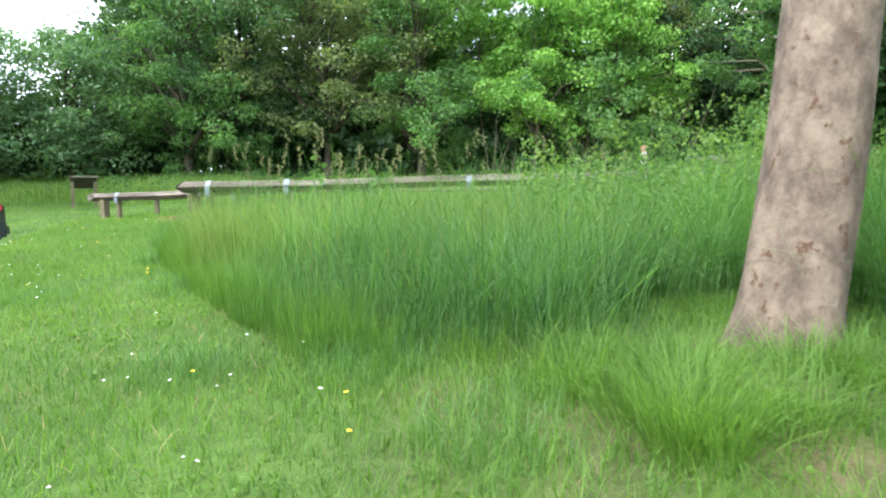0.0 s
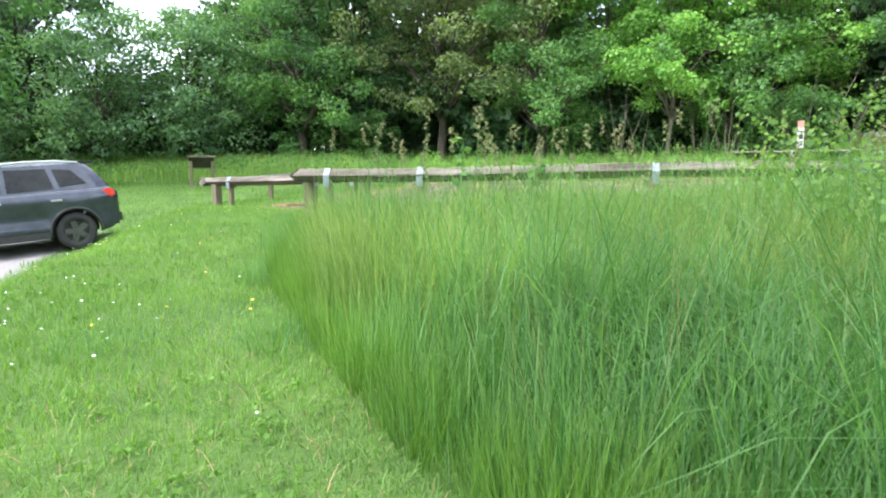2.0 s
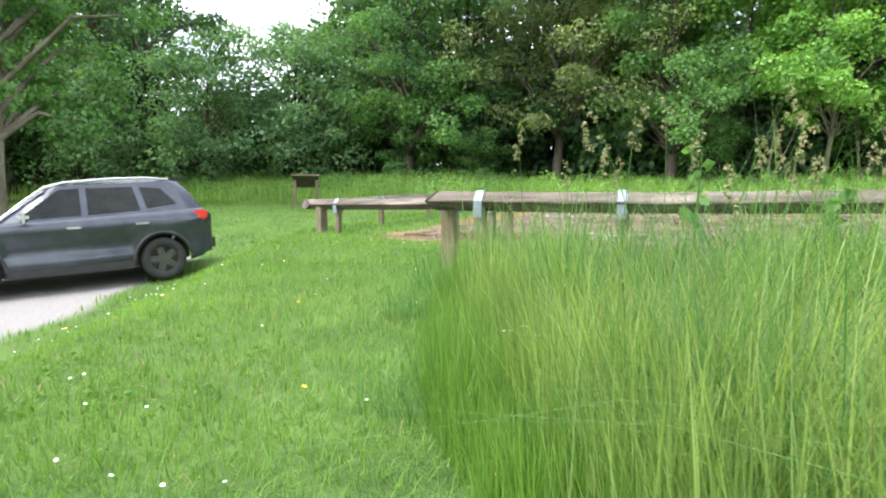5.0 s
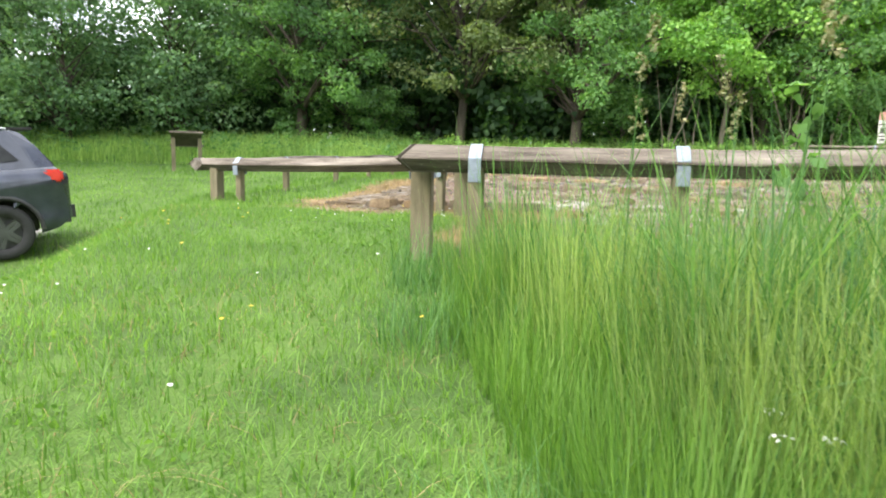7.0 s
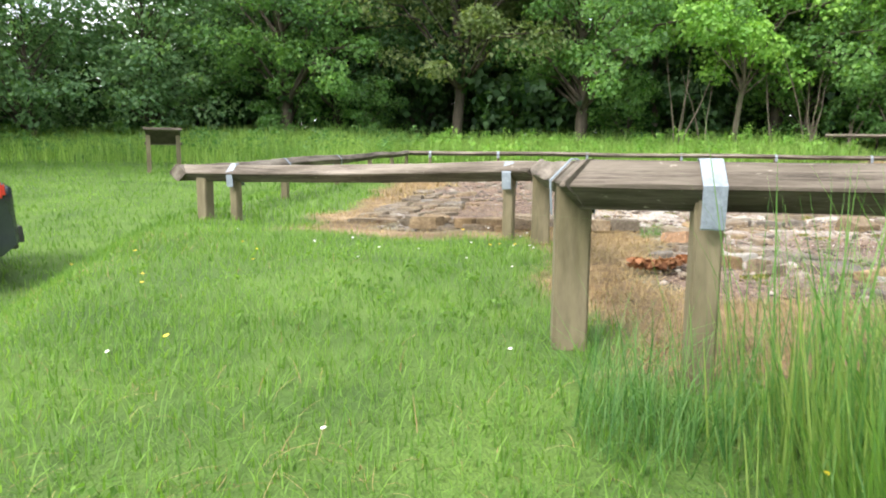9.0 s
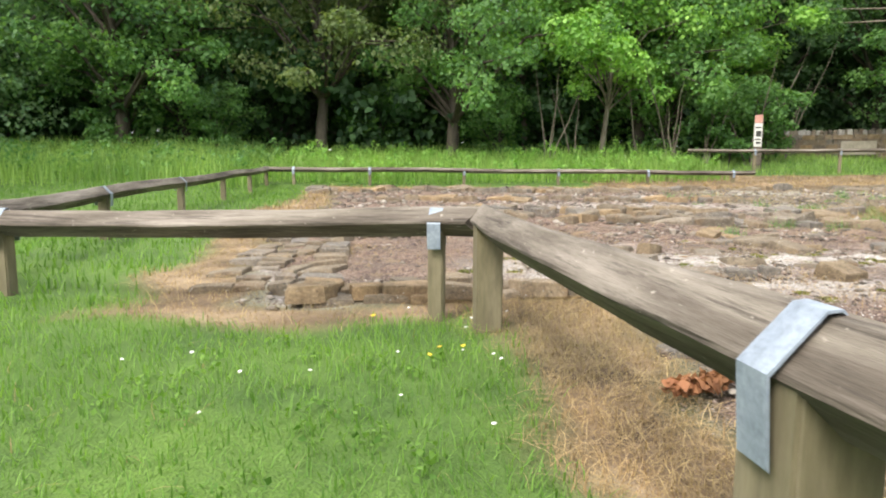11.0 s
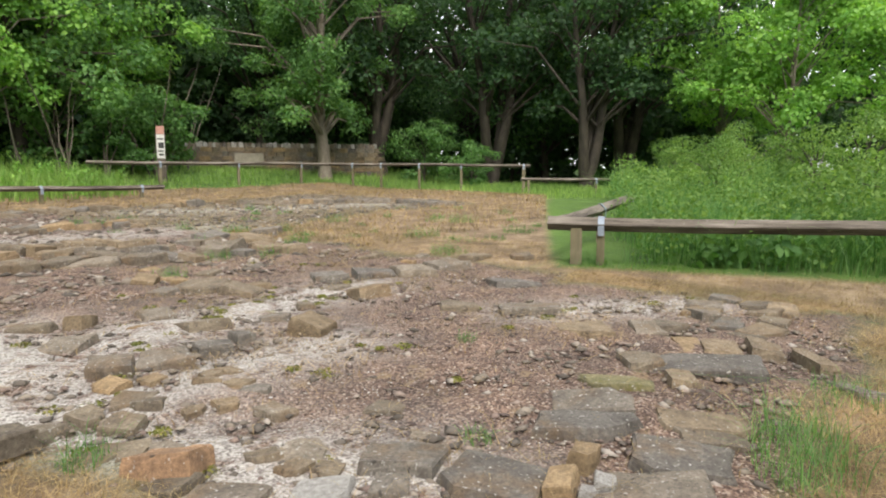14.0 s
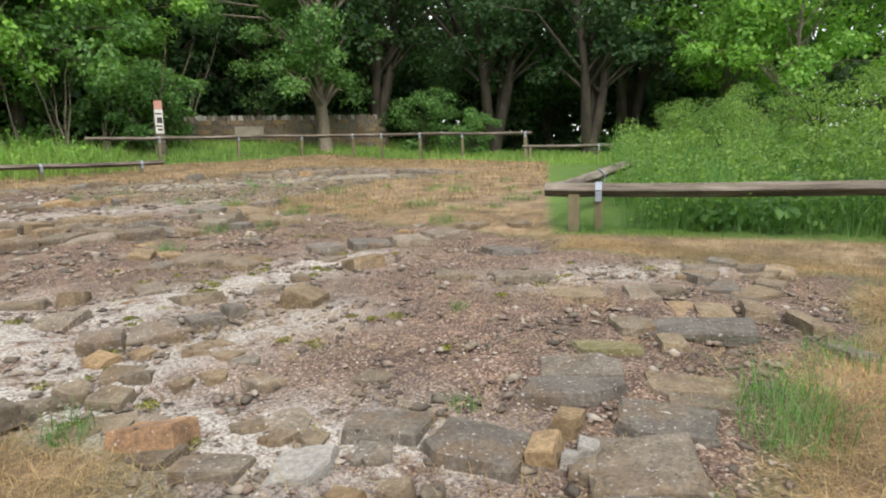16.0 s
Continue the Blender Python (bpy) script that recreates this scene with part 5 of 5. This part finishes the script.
# ---- stone wall behind the fence ----
def field_wall(a, b, top, seed):
    """A rubble wall with a level top: a mortar core, faced with courses of stones, upright stones along the top."""
    rg = random.Random(seed)
    root = tagged(new("stone_wall"), "weathered rubble stone wall with upright coping stones", "wall")
    a, b = Vector(a), Vector(b)
    d = b - a
    u = d.normalized()
    n = Vector((-u.y, u.x))
    yaw = math.degrees(math.atan2(u.y, u.x))
    low = min(gz(a.x, a.y), gz(b.x, b.y)) - 0.3
    c = (a + b) / 2
    core = bmesh.new()
    bmesh.ops.create_cube(core, size=1, matrix=Matrix.Translation((c.x, c.y, (low + top) / 2)) @ Matrix.Rotation(math.radians(yaw), 4, "Z") @ Matrix.Diagonal((d.length, 0.34, top - low, 1)))
    part("mortar_core", core, M_STONE_GREY, root)
    z = top
    while z > low + 0.2:
        ch = rg.uniform(0.13, 0.22)
        z -= ch
        s = 0.0
        while s < d.length:
            l = rg.uniform(0.25, 0.6)
            p = a + u * (s + l / 2) - n * 0.17
            if z + ch > gz(p.x, p.y):
                ob = stone(root, rg, p.x, p.y, l, 0.16, ch, rg.choice("ssog"), 0.5, yaw + rg.uniform(-2, 2), 2)
                ob.matrix_basis = Matrix.Translation((0, 0, z + ch / 2 - gz(p.x, p.y))) @ ob.matrix_basis
            s += l + 0.01
    s = 0.0
    while s < d.length:
        l = rg.uniform(0.12, 0.2)
        p = a + u * (s + l / 2)
        ob = stone(root, rg, p.x, p.y, l, 0.4, rg.uniform(0.2, 0.3), "l" if rg.random() < 0.3 else "g", 0.5, yaw + rg.uniform(-6, 6), 10)
        ob.matrix_basis = Matrix.Translation((0, 0, top + 0.09 - gz(p.x, p.y))) @ ob.matrix_basis
        ob.name = "coping_stone"
        s += l
    return root


WA, WB = (13.5, 37.5), (21.4, 31.8)
field_wall(WA, WB, 3.08, 6)
# pale stone slab, a solid block against the wall face
bm = bmesh.new()
bmesh.ops.create_cube(bm, size=1, matrix=Matrix.Diagonal((1.3, 0.16, 0.6, 1)))
bmesh.ops.bevel(bm, geom=bm.edges[:], offset=0.03, segments=2, affect="EDGES")
wu = (Vector(WB) - Vector(WA)).normalized()
wp = Vector(WA) + wu * 3.6 - Vector((-wu.y, wu.x)) * 0.42
tagged(part("stone_slab", bm, M_SLAB, None, "", pose(wp.x, wp.y, gz(wp.x, wp.y) + 0.42, 0, 0, math.degrees(math.atan2(wu.y, wu.x)))), "pale dressed stone slab leaning on the wall", "stone")


# ---- notice post and lectern ----
M_WHITE = surface("white_board", [(0.3, (0.5, 0.5, 0.49)), (0.7, (0.64, 0.64, 0.62))], 3, 20, rough=0.5, strength=0.05)
M_RED = surface("red_band", [(0.3, (0.42, 0.20, 0.16)), (0.7, (0.5, 0.27, 0.22))], 4, 20, rough=0.5, strength=0.05)
M_INK = surface("black_print", [(0.3, (0.02, 0.02, 0.02)), (0.7, (0.05, 0.05, 0.05))], 5, 20, rough=0.6, strength=0.05)


def box(name, size, at, material, parent, label="", bev=0.006, rot=(0, 0, 0)):
    bm = bmesh.new()
    bmesh.ops.create_cube(bm, size=1, matrix=Matrix.Diagonal((*size, 1)))
    if bev:
        bmesh.ops.bevel(bm, geom=bm.edges[:], offset=bev, segments=2, affect="EDGES")
    return part(name, bm, material, parent, label, pose(*at, *rot))


nx_, ny_ = 9.32, 31.27
notice = tagged(new("notice_post"), "grey timber post with a white notice and red heading", "sign")
notice.matrix_basis = pose(nx_, ny_, gz(nx_, ny_), 0, 0, -40)
box("post", (0.29, 0.12, 2.0), (0, 0, 0.85), M_TIMBER, notice)
panel = box("notice_board", (0.26, 0.02, 0.82), (0, -0.075, 1.24), M_WHITE, notice, "white printed notice", 0.003)
box("red_heading", (0.26, 0.02, 0.28), (0, -0.075, 1.8), M_RED, notice, "faded red heading panel", 0.003)
for k, (w, hh, zz) in enumerate([(0.2, 0.05, 1.5), (0.17, 0.2, 1.28), (0.19, 0.05, 1.08), (0.15, 0.07, 0.96)]):
    box("printed_bar", (w, 0.006, hh), (0.02 * (k % 2), -0.014, zz - 1.24), M_INK, panel, "", 0)

lx, ly = -13.15, 23.6
lectern = tagged(new("information_lectern"), "timber lectern sign with a sloping dark panel", "sign")
lectern.matrix_basis = pose(lx, ly, gz(lx, ly), 0, 0, 208) @ Matrix.Diagonal((0.86, 0.86, 0.95, 1))
for sx in (-0.42, 0.42):
    box("post", (0.13, 0.13, 1.15), (sx, 0.0, 0.45), M_POST, lectern)
board = box("panel", (0.98, 0.62, 0.05), (0, -0.03, 0.98), M_BARK_DARK, lectern, "dark sloping panel", 0.01, (35, 0, 0))
box("frame_bar", (1.08, 0.07, 0.07), (0, 0.26, 1.17), M_TIMBER, lectern, "", 0.01, (35, 0, 0))
box("frame_bar", (1.08, 0.07, 0.07), (0, -0.3, 0.79), M_TIMBER, lectern, "", 0.01, (35, 0, 0))


# ---- parked car ----
def paint(name, colour, rough=0.28, metal=0.4, coat=0.6):
    m, nt, b = mat(name, rough, metal)
    n = noise_fac(nt, 5, 5)
    c2 = tuple(min(1, c * 1.35 + 0.01) for c in colour)
    nt.links.new(ramp(nt, n, [(0.35, colour), (0.7, c2)]), b.inputs["Base Color"])
    b.inputs["Coat Weight"].default_value = coat
    return m


M_CAR = paint("dark_blue_grey_paint", (0.042, 0.048, 0.068), 0.26, 0.5, 0.6)
M_SILVER = paint("silver_paint", (0.55, 0.56, 0.58), 0.3, 0.6)
M_TRIM = paint("black_plastic", (0.02, 0.02, 0.022), 0.6, 0.0, 0.0)
M_TYRE = paint("tyre_rubber", (0.025, 0.025, 0.026), 0.85, 0.0, 0.0)
M_RIM = paint("dark_alloy", (0.085, 0.085, 0.09), 0.4, 0.6, 0.2)
M_LAMP_RED = paint("red_lens", (0.5, 0.02, 0.02), 0.15, 0.0, 1.0)
M_LAMP_CLEAR = paint("clear_lens", (0.6, 0.62, 0.65), 0.1, 0.3, 1.0)
M_GLASS = paint("tinted_window", (0.006, 0.008, 0.008), 0.05, 0.0, 0.0)
M_GLASS.node_tree.nodes["Principled BSDF"].inputs["Specular IOR Level"].default_value = 0.3


def car_at(x, y, z, yaw, pitch):
    root = tagged(new("car"), "dark blue-grey compact SUV with silver roof, parked", "car")
    root.matrix_basis = pose(x, y, z, 0, 0, yaw) @ pose(0, 0, 0, 0, pitch, 0)
    top_line = ([-2.03, -1.9, -1.0, 0.0, 0.9, 1.3, 1.65, 1.9, 2.02, 2.09], [1.0, 1.09, 1.08, 1.05, 1.03, 1.02, 0.985, 0.92, 0.85, 0.72])
    low_line = ([-2.03, -1.85, -1.5, 1.5, 1.9, 2.09], [0.46, 0.34, 0.25, 0.24, 0.26, 0.36])

    def flank(px, pz):
        """Half width of the body: waisted doors, full shoulders, wide haunches, rounded ends."""
        w = 0.865 + 0.018 * math.exp(-((pz - 0.9) / 0.09) ** 2) - 0.028 * math.exp(-((pz - 0.62) / 0.13) ** 2) * (abs(px) < 0.85)
        w += 0.02 * math.exp(-((pz - 0.42) / 0.1) ** 2)
        w += 0.025 * math.exp(-((abs(px) - 1.25) / 0.36) ** 2) * math.exp(-((pz - 0.7) / 0.22) ** 2)
        w -= 0.55 * max(0.0, pz - 0.98) + 0.5 * max(0.0, 0.36 - pz)
        return w - 0.26 * max(0.0, (px - 1.45) / 0.64) ** 2.2 - 0.15 * max(0.0, (-px - 1.65) / 0.38) ** 2
    xs = [-2.03 + 4.12 * k / 88 for k in range(89)]
    rows_ = 14
    bm = bmesh.new()
    skin = {}
    for s_ in (1, -1):
        grid = []
        for px in xs:
            zt, zl = float(np.interp(px, *top_line)), float(np.interp(px, *low_line))
            col = []
            for j in range(rows_ + 1):
                pz = zl + (zt - zl) * j / rows_
                qx, qz = px, pz
                for cx in (1.25, -1.25):
                    r_ = math.hypot(px - cx, pz - 0.335)
                    if 0.3 < r_ < 0.43 and pz > 0.25:
                        qx, qz = cx + (px - cx) * 0.4 / r_, 0.335 + (pz - 0.335) * 0.4 / r_
                col.append(bm.verts.new((qx, s_ * flank(px, pz), qz)))
            grid.append(col)
        skin[s_] = grid
        for i in range(len(xs) - 1):
            for j in range(rows_):
                mx, mz = (xs[i] + xs[i + 1]) / 2, sum(v.co.z for v in (grid[i][j], grid[i + 1][j + 1])) / 2
                if min(math.hypot(mx - 1.25, mz - 0.335), math.hypot(mx + 1.25, mz - 0.335)) > 0.385:
                    bm.faces.new((grid[i][j], grid[i + 1][j], grid[i + 1][j + 1], grid[i][j + 1]))
    mids = []
    for i, px in enumerate(xs):
        l, r = skin[1][i][-1].co, skin[-1][i][-1].co
        mids.append([skin[1][i][-1]] + [bm.verts.new(l.lerp(r, q_) + Vector((0, 0, 0.05 * math.sin(math.pi * q_)))) for q_ in (0.15, 0.35, 0.5, 0.65, 0.85)] + [skin[-1][i][-1]])
    for c0, c1 in zip(mids[:-1], mids[1:]):
        for j in range(6):
            bm.faces.new((c0[j], c1[j], c1[j + 1], c0[j + 1]))
    for i in (0, -1):
        bm.faces.new([v for v in skin[1][i]] + mids[i][1:-1] + [v for v in reversed(skin[-1][i])])
    bmesh.ops.recalc_face_normals(bm, faces=bm.faces[:])
    bmesh.ops.delete(bm, geom=[v for v in bm.verts if not v.link_faces], context="VERTS")
    body = part("body", bm, M_CAR, root)
    for p in body.data.polygons:
        p.use_smooth = len(p.vertices) == 4
    box("underbody", (3.2, 1.3, 0.35), (0, 0, 0.42), M_TRIM, root, "", 0.02)
    for cx in (1.25, -1.25):
        box("wheel_well", (0.84, 1.24, 0.6), (cx, 0, 0.6), M_TRIM, root, "", 0.02)
    # cabin: rings from the waist up to the roof
    rings = [([(-1.93, 0.66), (-1.7, 0.76), (0.55, 0.79), (0.98, 0.66)], (1.06, 1.06, 1.02, 1.01)),
             ([(-1.74, 0.60), (-1.58, 0.665), (0.3, 0.675), (0.56, 0.575)], (1.36, 1.36, 1.33, 1.31)),
             ([(-1.58, 0.54), (-1.45, 0.60), (0.14, 0.605), (0.30, 0.50)], (1.54, 1.555, 1.545, 1.50)),
             ([(-1.5, 0.44), (-1.4, 0.48), (0.02, 0.48), (0.16, 0.40)], (1.58, 1.605, 1.59, 1.55))]
    bm = bmesh.new()
    loops_ = [[bm.verts.new((p_[0], s_ * p_[1], z_)) for s_, o_ in ((1, 1), (-1, -1)) for p_, z_ in list(zip(pts_, zs_))[::o_]] for pts_, zs_ in rings]
    for l0, l1 in zip(loops_[:-1], loops_[1:]):
        for i in range(8):
            bm.faces.new((l0[i], l0[(i + 1) % 8], l1[(i + 1) % 8], l1[i]))
    bm.faces.new(loops_[-1])
    bmesh.ops.recalc_face_normals(bm, faces=bm.faces[:])
    bmesh.ops.bevel(bm, geom=bm.edges[:], offset=0.012, segments=2, affect="EDGES")
    part("cabin", bm, M_CAR, root)

    def at_side(px, f, s_, off=0.012):
        zz = 1.03 + f * 0.52
        return (px, s_ * (float(np.interp(zz, [1.03, 1.35, 1.55], [0.785, 0.67, 0.602])) + off), zz)
    for s_ in (1, -1):
        for quad in ([(0.66, 0.1), (-0.17, 0.14), (-0.17, 0.9), (0.1, 0.88)], [(-0.26, 0.14), (-0.98, 0.2), (-0.9, 0.88), (-0.26, 0.9)], [(-1.08, 0.24), (-1.52, 0.32), (-1.3, 0.8), (-1.0, 0.86)]):
            (ax, af), (bx_, bf), (cx_, cf), (dx_, df) = quad
            quad = [(ax, af), (bx_, bf), ((bx_ + cx_) / 2, (bf + cf) / 2), (cx_, cf), (dx_, df), ((ax + dx_) / 2, (af + df) / 2)]
            q0 = [at_side(px, f, s_) for px, f in quad] + [at_side(px, f, s_, -0.012) for px, f in quad]
            part("side_window", mesh_of("side_window", q0, [(0, 1, 2, 5), (5, 2, 3, 4)] + [(k, k + 6, (k + 1) % 6 + 6, (k + 1) % 6) for k in range(6)]), M_GLASS, root)
        v, f = tube([(0.95, s_ * 0.69, 1.03), (0.58, s_ * 0.61, 1.32), (0.28, s_ * 0.545, 1.53), (0.02, s_ * 0.56, 1.595), (-0.6, s_ * 0.56, 1.625), (-1.1, s_ * 0.555, 1.62), (-1.45, s_ * 0.55, 1.585)], [0.016, 0.02, 0.022, 0.022, 0.022, 0.02, 0.012], 6)
        part("roof_rail", mesh_of("roof_rail", v, f, True), M_SILVER, root)
        mir = box("door_mirror", (0.14, 0.2, 0.15), (0.56, s_ * 0.93, 1.12), M_SILVER, root, "silver door mirror", 0.05)
        for hx in (-0.05, -0.98):
            box("door_handle", (0.2, 0.03, 0.03), (hx, s_ * 0.888, 0.92), M_SILVER, root, "", 0.012)
        box("tail_lamp", (0.36, 0.14, 0.16), (-1.79, s_ * 0.765, 0.99), M_LAMP_RED, root, "red tail lamp", 0.03, (0, 0, -s_ * 14))
        box("headlamp", (0.36, 0.2, 0.13), (1.84, s_ * 0.66, 0.86), M_LAMP_CLEAR, root, "clear headlamp", 0.03, (0, 0, -s_ * 20))
        box("sill_trim", (1.66, 0.06, 0.14), (0, s_ * 0.862, 0.31), M_TRIM, root, "", 0.02)
        for cx in (1.25, -1.25):
            pts = [(cx + 0.42 * math.cos(math.pi * k / 12), s_ * 0.875, 0.34 + 0.42 * math.sin(math.pi * k / 12)) for k in range(13)]
            v, f = tube(pts, [0.028] * 13, 6)
            part("wheel_arch_trim", mesh_of("wheel_arch_trim", v, f, True), M_TRIM, root)
            wheel = new("wheel")
            wheel.parent = root
            wheel.matrix_basis = pose(cx, s_ * 0.77, 0.335, 90, 0, 0)
            prof = [(0.20, -0.1), (0.30, -0.105), (0.325, -0.085), (0.335, -0.05), (0.335, 0.05), (0.325, 0.085), (0.30, 0.105), (0.20, 0.1)]
            vv, ff = [], []
            for k in range(32):
                a_ = 2 * math.pi * k / 32
                vv += [(r_ * math.cos(a_), r_ * math.sin(a_), h_) for r_, h_ in prof]
            for k in range(32):
                for j in range(8):
                    ff.append((k * 8 + j, ((k + 1) % 32) * 8 + j, ((k + 1) % 32) * 8 + (j + 1) % 8, k * 8 + (j + 1) % 8))
            part("tyre", mesh_of("tyre", vv, ff, True), M_TYRE, wheel)
            bm = bmesh.new()
            bmesh.ops.create_cone(bm, cap_ends=True, segments=28, radius1=0.235, radius2=0.235, depth=0.1)
            part("rim_well", bm, M_TRIM, wheel)
            bm = bmesh.new()
            for k in range(5):
                for dv in (-0.2, 0.2):
                    bmesh.ops.create_cube(bm, size=1, matrix=Matrix.Rotation(k * 1.2566 + dv, 4, "Z") @ Matrix.Translation((0.13, 0, -s_ * 0.065)) @ Matrix.Rotation(-dv * 1.1, 4, "Z") @ Matrix.Diagonal((0.22, 0.045, 0.05, 1)))
            bmesh.ops.create_cone(bm, cap_ends=True, segments=16, radius1=0.06, radius2=0.05, depth=0.07, matrix=Matrix.Translation((0, 0, -s_ * 0.06)))
            part("rim", bm, M_RIM, wheel, "dark five-spoke alloy rim")
    # windscreen, rear window, roof panel, spoiler, bumpers, grille, plates
    for nm, q in (("windscreen", [(0.93, 0.58, 1.05), (0.93, -0.58, 1.05), (0.33, -0.45, 1.48), (0.33, 0.45, 1.48)]), ("rear_window", [(-1.9, -0.58, 1.11), (-1.9, 0.58, 1.11), (-1.61, 0.47, 1.5), (-1.61, -0.47, 1.5)])):
        d_ = 0.02 if q[0][0] > 0 else -0.02
        q0 = [(a_ + d_, b_, c_ + 0.012) for a_, b_, c_ in q] + q
        part(nm, mesh_of(nm, q0, [(0, 1, 2, 3), (7, 6, 5, 4), (0, 4, 5, 1), (1, 5, 6, 2), (2, 6, 7, 3), (3, 7, 4, 0)]), M_GLASS, root)
    box("roof_panel", (1.4, 0.9, 0.03), (-0.7, 0, 1.597), M_SILVER, root, "silver roof panel", 0.02)
    box("spoiler", (0.3, 1.0, 0.035), (-1.6, 0, 1.585), M_TRIM, root, "", 0.015)
    box("rear_bumper", (0.2, 1.46, 0.28), (-1.98, 0, 0.52), M_TRIM, root, "", 0.06)
    box("front_bumper", (0.2, 1.4, 0.2), (2.0, 0, 0.4), M_TRIM, root, "", 0.06)
    box("grille", (0.06, 1.0, 0.12), (2.07, 0, 0.78), M_TRIM, root, "", 0.02)
    return root


CAR = (-10.82, 12.18)
car_at(*CAR, gz(*CAR) - 0.015, -131.5, 3.7)


# ---- broad-leaved docks by the rail ----
for x, y, hh, sd in ((-1.78, 8.9, 1.05, 1), (-1.0, 8.75, 0.85, 2), (2.6, 8.4, 0.9, 3)):
    dock = tagged(new("dock_plant"), "dock plant with broad dark green leaves", "plant", "docks beside the rail")
    dock.matrix_basis = pose(x, y, gz(x, y) - 0.02)
    v, f = tube([(0, 0, 0), (0.02, 0, hh * 0.5), (0.05, 0.02, hh)], [0.012, 0.009, 0.004], 6)
    part("stem", mesh_of("stem", v, f, True), M_GRASS_TALL, dock)
    cs = [(0.03 + 0.06 * math.cos(2.4 * k), 0.06 * math.sin(2.4 * k), hh * (0.3 + 0.7 * k / 9)) for k in range(10)]
    part("foliage", leaves("foliage", cs, 0.07, 3, 0.10, np.random.RandomState(sd), 0.8), M_LEAF, dock)


# ---- small growth in the lawn ----
q = np.random.RandomState(40)
xy = scatter(16000, -7, 3, 0.6, 12.4, lambda x, y: (1 - not_turf(x, y)) * (1 - tall_mask(x, y)) * np.clip(0.25 + 1.6 * np.sin(1.1 * x + 0.4) * np.sin(0.9 * y + 1.2), 0.1, 1), q)
me = blades("straw", xy, q.uniform(0.05, 0.11, len(xy)), q.uniform(0.001, 0.002, len(xy)), 1.6, q, 3, 1.2)
tagged(part("dry_grass", me, M_STRAW), "dry cut stalks lying in the mown lawn", "grass", kind="stuff")
xy = scatter(1500, -7, 2, 0.6, 12.2, lambda x, y: (1 - not_turf(x, y)) * (1 - tall_mask(x, y)) * np.clip(1.8 * np.sin(1.5 * x + 2) * np.sin(1.3 * y), 0.05, 1), q)
cl = np.column_stack((xy, ground_z(xy[:, 0], xy[:, 1]) + 0.035))
tagged(part("clover", leaves("clover", cl, 0.09, 14, 0.024, q, 0.18, 0.1), M_LAWN), "low clover patches in the lawn", "clover", kind="stuff")
# white umbels at the edge of the tall grass
for k, (x, y, hh) in enumerate([(-2.62, 6.68, 0.3), (-2.5, 6.75, 0.27), (-2.58, 6.84, 0.28)]):
    um = tagged(new("umbel_flower"), "white umbel flower on a thin green stem", "flower", "white umbels in the grass")
    um.matrix_basis = pose(x, y, gz(x, y) - 0.01)
    v, f = tube([(0, 0, 0), (0.01, 0.01, hh * 0.6), (0.03, 0.0, hh)], [0.003, 0.0025, 0.0015], 5)
    part("stem", mesh_of("stem", v, f, True), M_GRASS_TALL, um)
    cs = [(0.03 + 0.016 * math.cos(a), 0.016 * math.sin(a), hh + 0.01) for a in range(5)]
    part("flower_head", leaves("flower_head", cs, 0.006, 6, 0.005, np.random.RandomState(k), 0.5), M_DAISY, um)
